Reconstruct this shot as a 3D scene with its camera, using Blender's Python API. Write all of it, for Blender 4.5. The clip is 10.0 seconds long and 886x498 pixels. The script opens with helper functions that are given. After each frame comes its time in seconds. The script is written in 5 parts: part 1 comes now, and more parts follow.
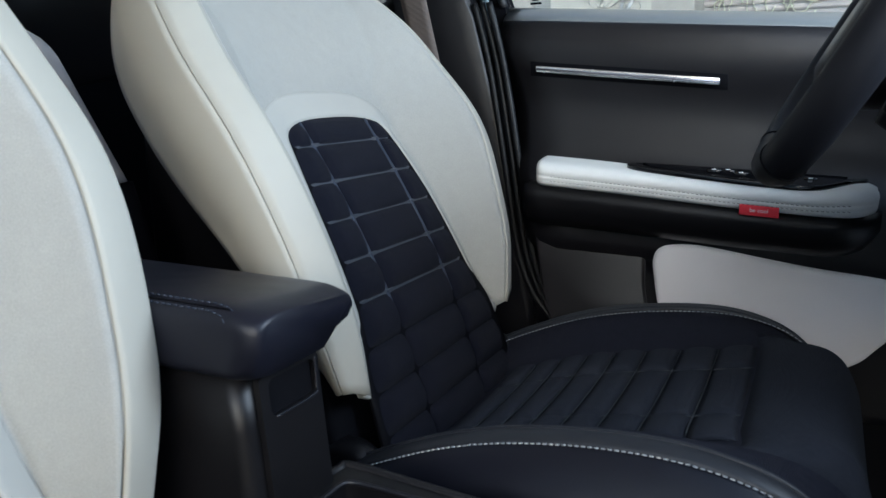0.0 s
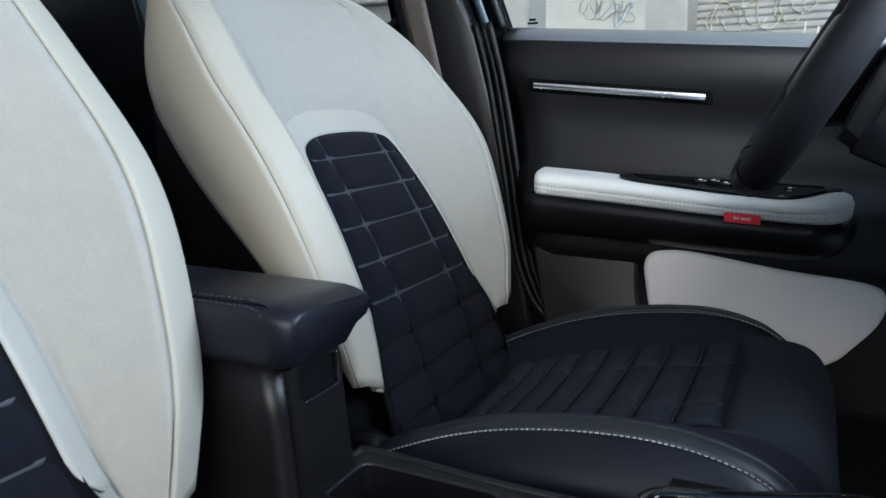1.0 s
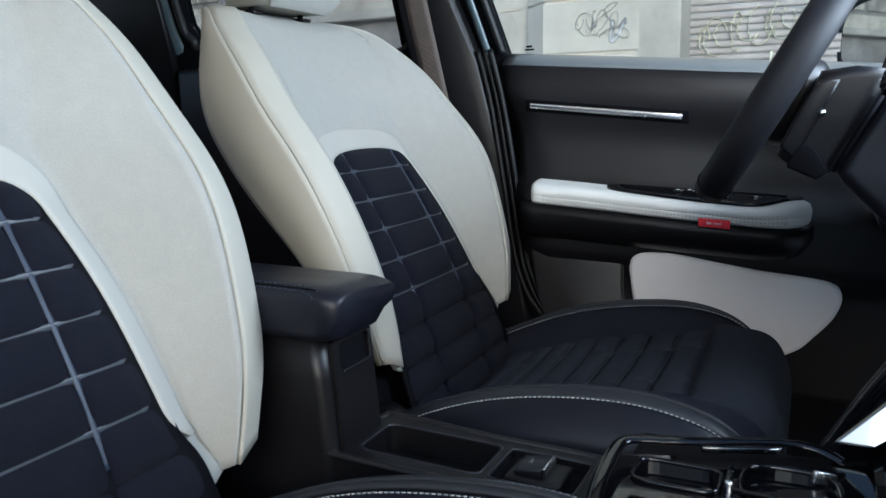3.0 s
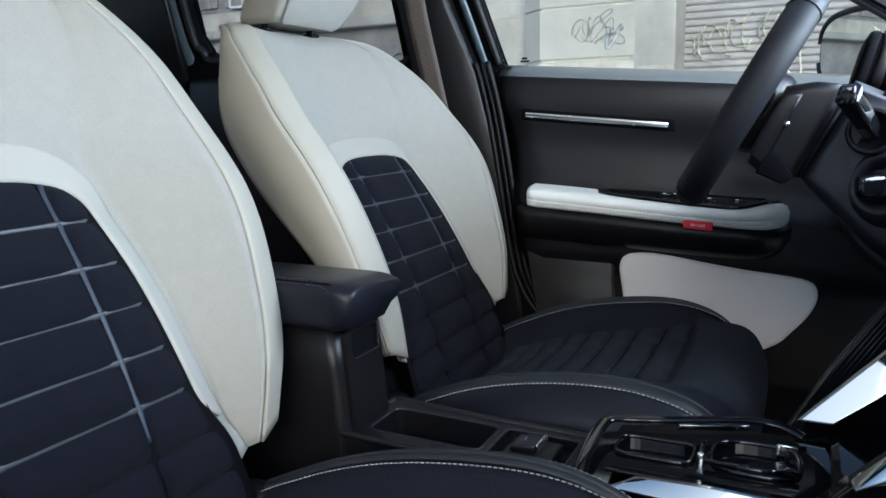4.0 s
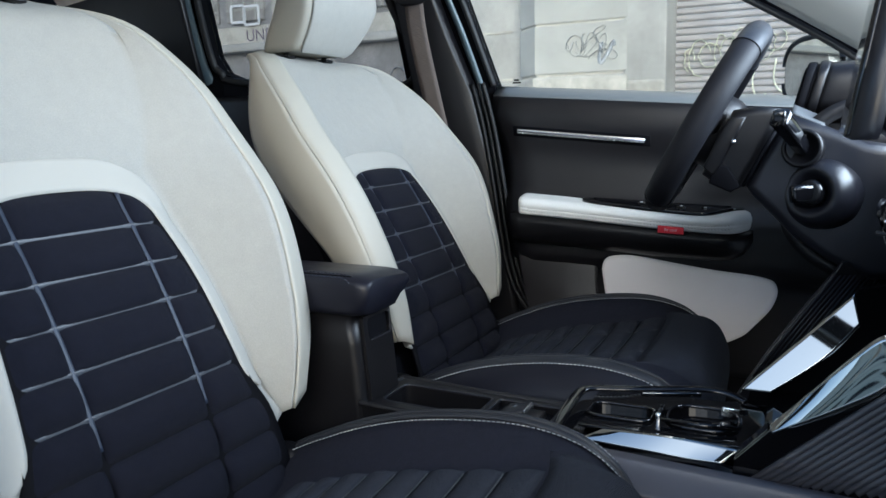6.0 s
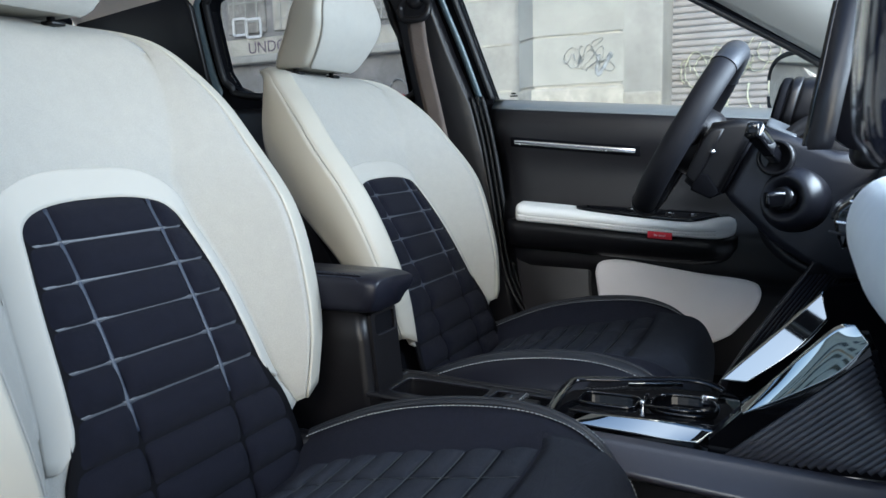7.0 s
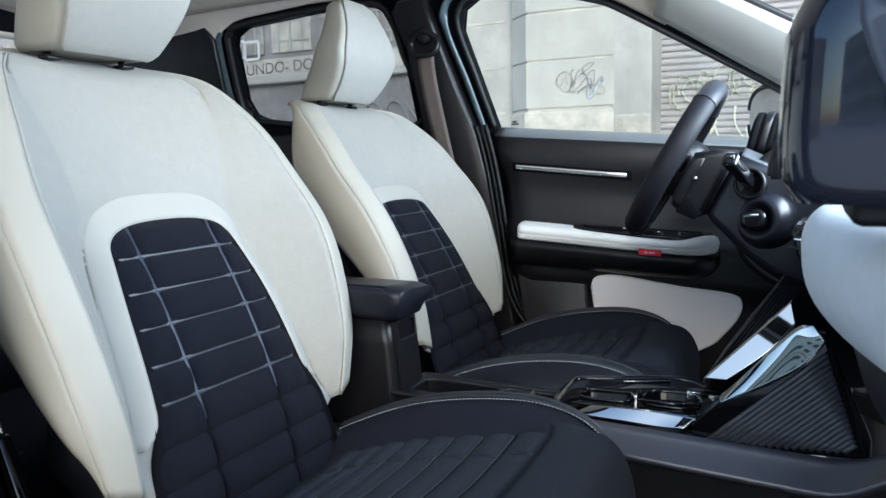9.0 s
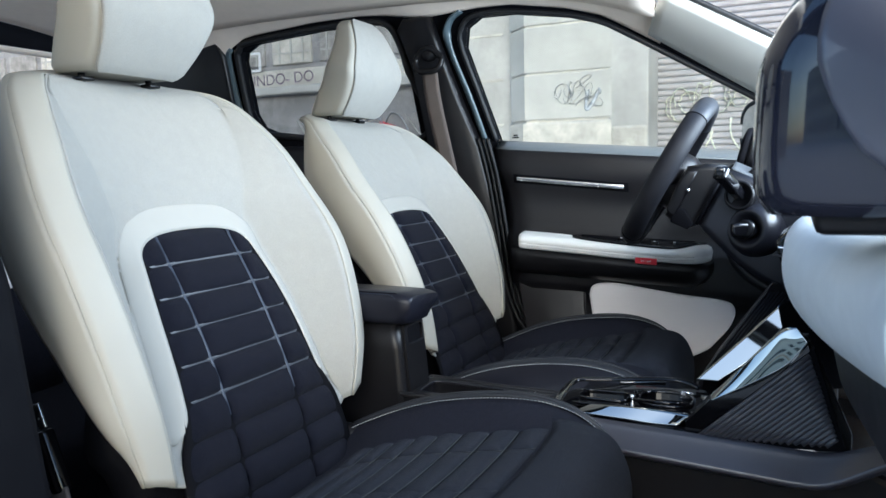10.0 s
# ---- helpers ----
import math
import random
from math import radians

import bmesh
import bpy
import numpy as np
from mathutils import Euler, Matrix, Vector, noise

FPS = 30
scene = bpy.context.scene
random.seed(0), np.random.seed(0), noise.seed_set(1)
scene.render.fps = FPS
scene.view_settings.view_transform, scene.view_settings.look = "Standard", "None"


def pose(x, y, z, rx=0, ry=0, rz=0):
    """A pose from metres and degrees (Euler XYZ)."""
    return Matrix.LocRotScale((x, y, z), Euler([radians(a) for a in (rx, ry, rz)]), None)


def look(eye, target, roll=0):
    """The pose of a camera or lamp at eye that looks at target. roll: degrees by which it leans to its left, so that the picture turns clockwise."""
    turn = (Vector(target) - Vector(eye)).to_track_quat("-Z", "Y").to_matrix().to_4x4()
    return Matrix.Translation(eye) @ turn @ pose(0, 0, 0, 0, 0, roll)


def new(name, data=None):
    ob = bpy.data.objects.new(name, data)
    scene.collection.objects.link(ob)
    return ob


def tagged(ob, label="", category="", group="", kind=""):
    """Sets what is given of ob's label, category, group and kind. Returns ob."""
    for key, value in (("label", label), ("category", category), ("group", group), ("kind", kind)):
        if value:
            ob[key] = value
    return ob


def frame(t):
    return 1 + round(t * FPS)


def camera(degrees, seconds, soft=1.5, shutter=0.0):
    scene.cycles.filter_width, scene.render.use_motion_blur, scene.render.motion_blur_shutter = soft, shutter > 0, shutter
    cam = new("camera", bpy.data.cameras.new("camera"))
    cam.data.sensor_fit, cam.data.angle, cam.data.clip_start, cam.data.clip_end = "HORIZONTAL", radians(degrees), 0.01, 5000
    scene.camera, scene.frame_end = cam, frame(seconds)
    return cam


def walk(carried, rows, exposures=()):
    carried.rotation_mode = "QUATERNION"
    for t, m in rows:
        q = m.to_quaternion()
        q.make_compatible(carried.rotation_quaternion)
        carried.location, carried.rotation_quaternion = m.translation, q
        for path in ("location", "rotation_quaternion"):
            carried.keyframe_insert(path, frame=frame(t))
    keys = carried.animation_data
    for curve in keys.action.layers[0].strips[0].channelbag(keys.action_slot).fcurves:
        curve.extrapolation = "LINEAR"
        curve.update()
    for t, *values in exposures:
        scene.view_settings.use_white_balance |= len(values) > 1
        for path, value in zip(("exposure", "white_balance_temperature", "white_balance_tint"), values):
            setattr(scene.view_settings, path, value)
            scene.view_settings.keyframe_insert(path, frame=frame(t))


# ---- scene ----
cam = camera(61.0, 10.0)
cam.data.dof.use_dof = True
cam.data.dof.focus_distance, cam.data.dof.aperture_fstop = 1.40, 14.0
PATH = [
    (0, (0.474, -0.466, 0.902), (-0.409, 1.282, 0.497), -1.0),
    (0.5, (0.487, -0.499, 0.907), (-0.397, 1.251, 0.514), -1.1),
    (1, (0.495, -0.534, 0.912), (-0.381, 1.223, 0.53), -1.1),
    (1.5, (0.511, -0.569, 0.919), (-0.371, 1.186, 0.542), -1.2),
    (2, (0.522, -0.606, 0.923), (-0.356, 1.152, 0.551), -1.2),
    (2.5, (0.533, -0.639, 0.923), (-0.343, 1.123, 0.562), -1.2),
    (4, (0.58, -0.751, 0.933), (-0.291, 1.017, 0.593), -1.3),
    (4.5, (0.595, -0.787, 0.937), (-0.274, 0.983, 0.601), -1.4),
    (5, (0.612, -0.827, 0.941), (-0.255, 0.945, 0.611), -1.3),
    (5.5, (0.628, -0.862, 0.942), (-0.238, 0.912, 0.621), -1.3),
    (7, (0.679, -0.976, 0.943), (-0.187, 0.805, 0.661), -1.4),
    (7.5, (0.691, -1.012, 0.944), (-0.174, 0.771, 0.676), -1.4),
    (8, (0.694, -1.05, 0.949), (-0.161, 0.739, 0.69), -1.3),
    (8.5, (0.7, -1.087, 0.953), (-0.151, 0.706, 0.707), -1.4),
    (9, (0.706, -1.125, 0.957), (-0.141, 0.672, 0.725), -1.3),
    (9.5, (0.715, -1.159, 0.96), (-0.131, 0.641, 0.741), -1.4),
    (10, (0.722, -1.194, 0.962), (-0.121, 0.608, 0.757), -1.3),
]
walk(cam, [(t, look(eye, target, roll)) for t, eye, target, roll in PATH],
     exposures=[(0, 1.05, 5420, 5), (5, 1.10, 5480, 5), (10, 1.38, 5480, 5)])

# ---- world and light ----
world = bpy.data.worlds.new("sky")
scene.world = world
world.use_nodes = True
wn, wl = world.node_tree.nodes, world.node_tree.links
wn.clear()
sky = wn.new("ShaderNodeTexSky")
sky.sky_type, sky.sun_disc = "NISHITA", False
sky.sun_elevation, sky.sun_rotation = radians(19), radians(160)
sky.air_density, sky.dust_density, sky.ozone_density = 1.0, 1.8, 1.0
bg = wn.new("ShaderNodeBackground")
bg.inputs["Strength"].default_value = 0.15
wo = wn.new("ShaderNodeOutputWorld")
wl.new(sky.outputs[0], bg.inputs[0])
wl.new(bg.outputs[0], wo.inputs[0])
sun = new("sun", bpy.data.lights.new("sun", "SUN"))
sun.data.energy, sun.data.angle, sun.data.color = 0.60, radians(45), (1.0, 0.98, 0.95)
sun.matrix_world = look((6.5, -17.5, 6.5), (0, 0, 0), 0)
# the sky's light in the windscreen's opening
screen_sky = new("windscreen_skylight", bpy.data.lights.new("windscreen_skylight", "AREA"))
screen_sky.data.shape, screen_sky.data.size, screen_sky.data.size_y = "RECTANGLE", 0.80, 0.46
screen_sky.data.energy, screen_sky.data.color = 14.5, (0.93, 0.97, 1.0)
screen_sky.matrix_world = look((1.10, 0.20, 1.22), (0.0, 0.20, 1.08), 0)


# ---- materials ----
def material(name, color, rough=0.5, metal=0.0, vary=0.08, scale=30.0, bump=0.0, bump_scale=300.0,
             coat=0.0, spec=0.5, sheen=0.0, fine=0.0, fine_scale=900.0, weave=0.0, weave_scale=700.0, wide=1.5):
    m = bpy.data.materials.new(name)
    m.use_nodes = True
    nt = m.node_tree
    n, l = nt.nodes, nt.links
    b = n["Principled BSDF"]
    b.inputs["Roughness"].default_value = rough
    b.inputs["Metallic"].default_value = metal
    b.inputs["Coat Weight"].default_value = coat
    b.inputs["Specular IOR Level"].default_value = spec
    b.inputs["Sheen Weight"].default_value = sheen
    tc = n.new("ShaderNodeTexCoord")
    out = None
    if vary > 0:
        def layer(sc, amount, prev):
            t = n.new("ShaderNodeTexNoise")
            t.inputs["Scale"].default_value = sc
            t.inputs["Detail"].default_value = 4
            l.new(tc.outputs["Object"], t.inputs["Vector"])
            r = n.new("ShaderNodeMapRange")
            r.inputs["From Min"].default_value, r.inputs["From Max"].default_value = 0.25, 0.75
            r.inputs["To Min"].default_value, r.inputs["To Max"].default_value = 1 - amount, 1 + amount
            l.new(t.outputs["Fac"], r.inputs["Value"])
            x = n.new("ShaderNodeVectorMath")
            x.operation = "SCALE"
            if prev is None:
                x.inputs[0].default_value = color
            else:
                l.new(prev, x.inputs[0])
            l.new(r.outputs[0], x.inputs["Scale"])
            return x.outputs[0]
        out = layer(scale, vary, None)
        out = layer(wide, vary, out)
        if fine > 0:
            out = layer(fine_scale, fine, out)
        l.new(out, b.inputs["Base Color"])
        rr = n.new("ShaderNodeMapRange")
        t2 = n.new("ShaderNodeTexNoise")
        t2.inputs["Scale"].default_value = scale * 2.3
        l.new(tc.outputs["Object"], t2.inputs["Vector"])
        rr.inputs["To Min"].default_value, rr.inputs["To Max"].default_value = max(0.0, rough * 0.85), min(1.0, rough * 1.15)
        l.new(t2.outputs["Fac"], rr.inputs["Value"])
        l.new(rr.outputs[0], b.inputs["Roughness"])
    else:
        b.inputs["Base Color"].default_value = (*color, 1)
    height = None
    if bump > 0:
        t = n.new("ShaderNodeTexNoise")
        t.inputs["Scale"].default_value = bump_scale
        t.inputs["Detail"].default_value = 3
        l.new(tc.outputs["Object"], t.inputs["Vector"])
        height, strength = t.outputs["Fac"], bump
    if weave > 0:
        ws = []
        for ax in ("X", "Y", "Z"):
            w = n.new("ShaderNodeTexWave")
            w.bands_direction = ax
            w.inputs["Scale"].default_value = weave_scale
            w.inputs["Distortion"].default_value = 1.2
            w.inputs["Detail"].default_value = 1
            l.new(tc.outputs["Object"], w.inputs["Vector"])
            ws.append(w.outputs["Fac"])
        a = n.new("ShaderNodeMath"); a.operation = "ADD"
        l.new(ws[1], a.inputs[0]); l.new(ws[2], a.inputs[1])
        height, strength = a.outputs[0], weave
    if height is not None:
        bp = n.new("ShaderNodeBump")
        bp.inputs["Strength"].default_value = strength
        bp.inputs["Distance"].default_value = 0.0006
        l.new(height, bp.inputs["Height"])
        l.new(bp.outputs[0], b.inputs["Normal"])
    return m


M = {}
M["fabric_white"] = material("fabric_white", (0.300, 0.293, 0.268), 0.92, vary=0.035, scale=60, sheen=0.12, fine=0.11, fine_scale=900, weave=0.28, weave_scale=430, spec=0.2)
M["leather_cream"] = material("leather_cream", (0.340, 0.324, 0.278), 0.6, vary=0.03, scale=12, bump=0.25, bump_scale=1100, spec=0.35)
M["leather_white"] = material("leather_white", (0.358, 0.347, 0.314), 0.65, vary=0.02, scale=15, bump=0.25, bump_scale=1100, spec=0.2)
M["armrest_white"] = material("armrest_white", (0.76, 0.765, 0.74), 0.5, vary=0.02, scale=15, bump=0.25, bump_scale=1100, spec=0.35)
M["piping"] = material("piping", (0.30, 0.295, 0.265), 0.7, vary=0.05, scale=90)
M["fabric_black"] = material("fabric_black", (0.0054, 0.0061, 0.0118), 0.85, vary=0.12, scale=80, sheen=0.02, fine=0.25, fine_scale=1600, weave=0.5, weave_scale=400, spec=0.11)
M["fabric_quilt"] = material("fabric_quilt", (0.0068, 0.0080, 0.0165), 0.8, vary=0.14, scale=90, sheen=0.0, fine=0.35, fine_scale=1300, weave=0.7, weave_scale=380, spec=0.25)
# same black cloth where windscreen light falls on the cushion; that light is in the colour
M["fabric_black_lit"] = material("fabric_black_lit", (0.0165, 0.0193, 0.0285), 0.8, vary=0.14, scale=90, fine=0.35, fine_scale=1300, weave=0.7, weave_scale=380, spec=0.25)
M["leather_black"] = material("leather_black", (0.0075, 0.0080, 0.0135), 0.38, vary=0.1, scale=20, bump=0.3, bump_scale=900, spec=0.28)
M["leather_rim"] = material("leather_rim", (0.0075, 0.0078, 0.0105), 0.55, vary=0.1, scale=20, bump=0.3, bump_scale=900, spec=0.22)
M["leather_grey"] = material("leather_grey", (0.016, 0.0175, 0.022), 0.45, vary=0.08, scale=20, bump=0.3, bump_scale=900, spec=0.4)
M["ribbon"] = material("ribbon", (0.024, 0.031, 0.050), 0.5, spec=0.4, vary=0.08, scale=120)
# same ribbon for the horizontal seams, with the light from above in its colour
M["ribbon_lit"] = material("ribbon_lit", (0.040, 0.045, 0.056), 0.45, spec=0.5, vary=0.08, scale=120)
M["ribbon_dark"] = material("ribbon_dark", (0.034, 0.038, 0.042), 0.42, spec=0.5, vary=0.08, scale=120)
M["thread"] = material("thread", (0.40, 0.41, 0.42), 0.7, vary=0.05, scale=300)
M["plastic_black"] = material("plastic_black", (0.0058, 0.0056, 0.0066), 0.36, spec=0.28, vary=0.1, scale=25, bump=0.25, bump_scale=1400)
M["plastic_soft"] = material("plastic_soft", (0.0080, 0.0076, 0.0090), 0.36, spec=0.40, vary=0.08, scale=18, bump=0.3, bump_scale=1500)
M["door_grain"] = material("door_grain", (0.0105, 0.0092, 0.0100), 0.42, spec=0.45, vary=0.08, scale=18, bump=0.3, bump_scale=1500)
M["plastic_dark"] = material("plastic_dark", (0.0035, 0.0036, 0.0050), 0.7, spec=0.06, vary=0.1, scale=20)
M["gloss_black"] = material("gloss_black", (0.004, 0.004, 0.005), 0.05, vary=0.05, scale=4, coat=0.15)
M["dark_mirror"] = material("dark_mirror", (0.35, 0.365, 0.36), 0.03, metal=1.0, vary=0.03, scale=6)
M["panel_gloss"] = material("panel_gloss", (0.02, 0.022, 0.035), 0.06, vary=0.05, scale=5, coat=0.4, spec=0.6)
M["chrome"] = material("chrome", (0.88, 0.88, 0.88), 0.26, metal=1.0, vary=0.03, scale=40)
M["satin"] = material("satin", (0.031, 0.030, 0.040), 0.32, spec=0.8, bump=0.2, bump_scale=1400, vary=0.05, scale=20)
M["silver"] = material("silver", (0.30, 0.29, 0.32), 0.38, metal=0.7, vary=0.04, scale=20)
M["trim_grey"] = material("trim_grey", (0.74, 0.705, 0.70), 0.5, vary=0.03, scale=9, bump=0.15, bump_scale=1400)
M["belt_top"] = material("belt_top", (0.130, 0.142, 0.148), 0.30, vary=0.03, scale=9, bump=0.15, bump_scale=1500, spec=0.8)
M["rib_grey"] = material("rib_grey", (0.056, 0.055, 0.064), 0.38, vary=0.06, scale=25, spec=0.6)
M["strip_grey"] = material("strip_grey", (0.055, 0.06, 0.066), 0.6, vary=0.04, scale=20)
M["red_tag"] = material("red_tag", (0.72, 0.03, 0.05), 0.7, vary=0.05, scale=200, weave=0.3)
M["headliner"] = material("headliner", (0.90, 0.78, 0.655), 0.95, vary=0.03, scale=40, fine=0.06, fine_scale=1200)
M["pillar_light"] = material("pillar_light", (0.47, 0.47, 0.435), 0.7, vary=0.03, scale=10, bump=0.2, bump_scale=1300)
M["rubber"] = material("rubber", (0.008, 0.008, 0.009), 0.55, vary=0.1, scale=30)
M["seal"] = material("seal", (0.006, 0.0064, 0.0075), 0.5, spec=0.3, vary=0.1, scale=30)
M["paint_blue"] = material("paint_blue", (0.10, 0.138, 0.158), 0.35, vary=0.03, scale=5, coat=0.25)
M["webbing"] = material("webbing", (0.12, 0.097, 0.085), 0.75, vary=0.08, scale=30, weave=0.5, weave_scale=260)
M["dash_pad"] = material("dash_pad", (0.76, 0.80, 0.82), 0.85, vary=0.04, scale=40, weave=0.25, weave_scale=420)
M["carpet"] = material("carpet", (0.012, 0.012, 0.013), 1.0, vary=0.2, scale=200)
M["fascia_grey"] = material("fascia_grey", (0.0100, 0.0102, 0.0140), 0.33, spec=0.45, vary=0.07, scale=16, bump=0.2, bump_scale=1500)
M["mirror"] = material("mirror", (0.62, 0.66, 0.68), 0.02, metal=1.0, vary=0.02, scale=5)
M["side_satin"] = material("side_satin", (0.10, 0.102, 0.13), 0.30, vary=0.04, scale=6, coat=0.5, bump=0.1, bump_scale=1500)
M["white_print"] = material("white_print", (0.8, 0.8, 0.8), 0.7, vary=0.0)
M["rear_fabric"] = material("rear_fabric", (0.80, 0.78, 0.80), 0.92, vary=0.05, scale=40, fine=0.08)
M["stone"] = material("stone", (0.455, 0.442, 0.40), 0.9, vary=0.15, scale=2.2, bump=0.6, bump_scale=60, fine=0.06, fine_scale=40, wide=0.6)
M["stone_rough"] = material("stone_rough", (0.49, 0.46, 0.40), 0.95, vary=0.25, scale=5, bump=1.0, bump_scale=18, fine=0.12, fine_scale=30)
M["plaster"] = material("plaster", (0.405, 0.392, 0.362), 0.92, vary=0.2, scale=1.6, bump=0.5, bump_scale=40, fine=0.08, fine_scale=25)
M["old_wall"] = material("old_wall", (0.25, 0.24, 0.235), 0.95, vary=0.3, scale=2.5, bump=0.8, bump_scale=25, fine=0.2, fine_scale=14)
M["old_panel"] = material("old_panel", (0.29, 0.272, 0.25), 0.95, vary=0.3, scale=6, bump=0.8, bump_scale=25, fine=0.2, fine_scale=20)
M["shutter"] = material("shutter", (0.38, 0.36, 0.36), 0.6, metal=0.2, vary=0.10, scale=3, fine=0.06, fine_scale=30)
M["graffiti_pale"] = material("graffiti_pale", (0.68, 0.69, 0.56), 0.8, vary=0.15, scale=6)
M["graffiti_blue"] = material("graffiti_blue", (0.395, 0.41, 0.425), 0.85, vary=0.25, scale=8)
M["graffiti_red"] = material("graffiti_red", (0.50, 0.05, 0.07), 0.8, vary=0.2, scale=6)
M["graffiti_dark"] = material("graffiti_dark", (0.12, 0.09, 0.13), 0.85, vary=0.25, scale=6)
# unseen street surface, paled to bounce light up into the cabin
M["bounce_paving"] = material("bounce_paving", (0.58, 0.565, 0.54), 0.95, vary=0.07, scale=3, bump=0.8, bump_scale=80)
M["paving"] = material("paving", (0.30, 0.29, 0.28), 0.95, vary=0.15, scale=3, bump=0.5, bump_scale=50)
M["facade_far"] = material("facade_far", (0.66, 0.60, 0.50), 0.9, vary=0.12, scale=1.5, bump=0.4, bump_scale=20)
M["window_dark"] = material("window_dark", (0.02, 0.024, 0.03), 0.1, vary=0.05, scale=2)


def glass_material(name, tint, gloss):
    m = bpy.data.materials.new(name)
    m.use_nodes = True
    n, l = m.node_tree.nodes, m.node_tree.links
    n.clear()
    o = n.new("ShaderNodeOutputMaterial")
    t = n.new("ShaderNodeBsdfTransparent")
    t.inputs[0].default_value = (*tint, 1)
    g = n.new("ShaderNodeBsdfGlossy")
    g.inputs["Roughness"].default_value = 0.02
    f = n.new("ShaderNodeFresnel")
    f.inputs[0].default_value = gloss
    x = n.new("ShaderNodeMixShader")
    l.new(f.outputs[0], x.inputs[0]); l.new(t.outputs[0], x.inputs[1]); l.new(g.outputs[0], x.inputs[2])
    l.new(x.outputs[0], o.inputs[0])
    return m


M["glass"] = glass_material("glass", (0.93, 0.95, 0.94), 1.25)
M["glass_rear"] = glass_material("glass_rear", (0.68, 0.70, 0.71), 1.25)


# ---- mesh helpers ----
def thing(name, loc, label, category, group="", kind=""):
    e = new(name)
    e.location = loc
    e.empty_display_size = 0.05
    return tagged(e, label, category, group, kind)


def origin(ob):
    p = Vector((0, 0, 0))
    while ob is not None:
        p = p + ob.location
        ob = ob.parent
    return p


def part(name, data, mat, parent=None, label="", smooth=True, loc=None):
    """One mesh object. data: (verts, faces) in world metres, or a bmesh."""
    me = bpy.data.meshes.new(name)
    off = Vector(loc) if loc is not None else Vector((0, 0, 0))
    base = origin(parent) if parent is not None else Vector((0, 0, 0))
    if isinstance(data, bmesh.types.BMesh):
        bmesh.ops.translate(data, verts=data.verts, vec=-(base + off))
        bmesh.ops.recalc_face_normals(data, faces=data.faces)
        data.to_mesh(me)
        data.free()
    else:
        v, f = data
        v = np.asarray(v, float).reshape(-1, 3) - np.array(base + off)
        me.from_pydata(v.tolist(), [], [tuple(int(i) for i in q) for q in f])
        bm = bmesh.new()
        bm.from_mesh(me)
        bmesh.ops.recalc_face_normals(bm, faces=bm.faces)
        bm.to_mesh(me)
        bm.free()
    if smooth:
        for p in me.polygons:
            p.use_smooth = True
    me.materials.append(M[mat])
    ob = new(name, me)
    ob.location = off
    ob.parent = parent
    if label:
        tagged(ob, label)
    return ob


def grid(P, close_v=False, flip=False):
    P = np.asarray(P, float)
    m, n = P.shape[:2]
    f = []
    for i in range(m - 1):
        for j in range(n if close_v else n - 1):
            k = (j + 1) % n
            f.append((i * n + j, i * n + k, (i + 1) * n + k, (i + 1) * n + j))
    return P.reshape(-1, 3), f


def join(*datas):
    v, f, k = [], [], 0
    for a, b in datas:
        a = np.asarray(a, float).reshape(-1, 3)
        v.append(a)
        f += [tuple(i + k for i in q) for q in b]
        k += len(a)
    return np.concatenate(v), f


def normals(P):
    du = np.gradient(P, axis=0)
    dv = np.gradient(P, axis=1)
    n = np.cross(du, dv)
    return n / np.maximum(np.linalg.norm(n, axis=2, keepdims=True), 1e-9)


def sheet(P, thick, sign=1.0):
    """A grid with thickness: the given face, its back at -thick along the normal, and the rim."""
    P = np.asarray(P, float)
    m, n = P.shape[:2]
    B = P - sign * thick * normals(P)
    v = np.concatenate([P.reshape(-1, 3), B.reshape(-1, 3)])
    _, f0 = grid(P)
    f = list(f0) + [tuple(i + m * n for i in q[::-1]) for q in f0]
    rim = [j for j in range(n)] + [i * n + n - 1 for i in range(1, m)] + [(m - 1) * n + j for j in range(n - 2, -1, -1)] + [i * n for i in range(m - 2, 0, -1)]
    for a, b in zip(rim, rim[1:] + rim[:1]):
        f.append((a, b, b + m * n, a + m * n))
    return v, f


def tube(pts, r, k=8, closed=False, flat=None):
    """A round (or, with flat=(a, b), elliptic) bar along points."""
    P = np.asarray(pts, float)
    n = len(P)
    T = np.gradient(P, axis=0) if not closed else np.roll(P, -1, 0) - np.roll(P, 1, 0)
    T /= np.linalg.norm(T, axis=1, keepdims=True)
    ref = np.array([0, 0, 1.0])
    if abs(T[:, 2]).mean() > 0.85:
        ref = np.array([0, 1.0, 0])
    A = np.cross(T, ref)
    A /= np.linalg.norm(A, axis=1, keepdims=True)
    B = np.cross(T, A)
    ra, rb = flat or (r, r)
    ang = np.linspace(0, 2 * np.pi, k, endpoint=False)
    R = P[:, None] + ra * np.cos(ang)[None, :, None] * A[:, None] + rb * np.sin(ang)[None, :, None] * B[:, None]
    if closed:
        R = np.concatenate([R, R[:1]])
        return grid(R, True)
    v, f = grid(R, True)
    f = f + [tuple(range(k))[::-1], tuple((n - 1) * k + i for i in range(k))]
    return v, f


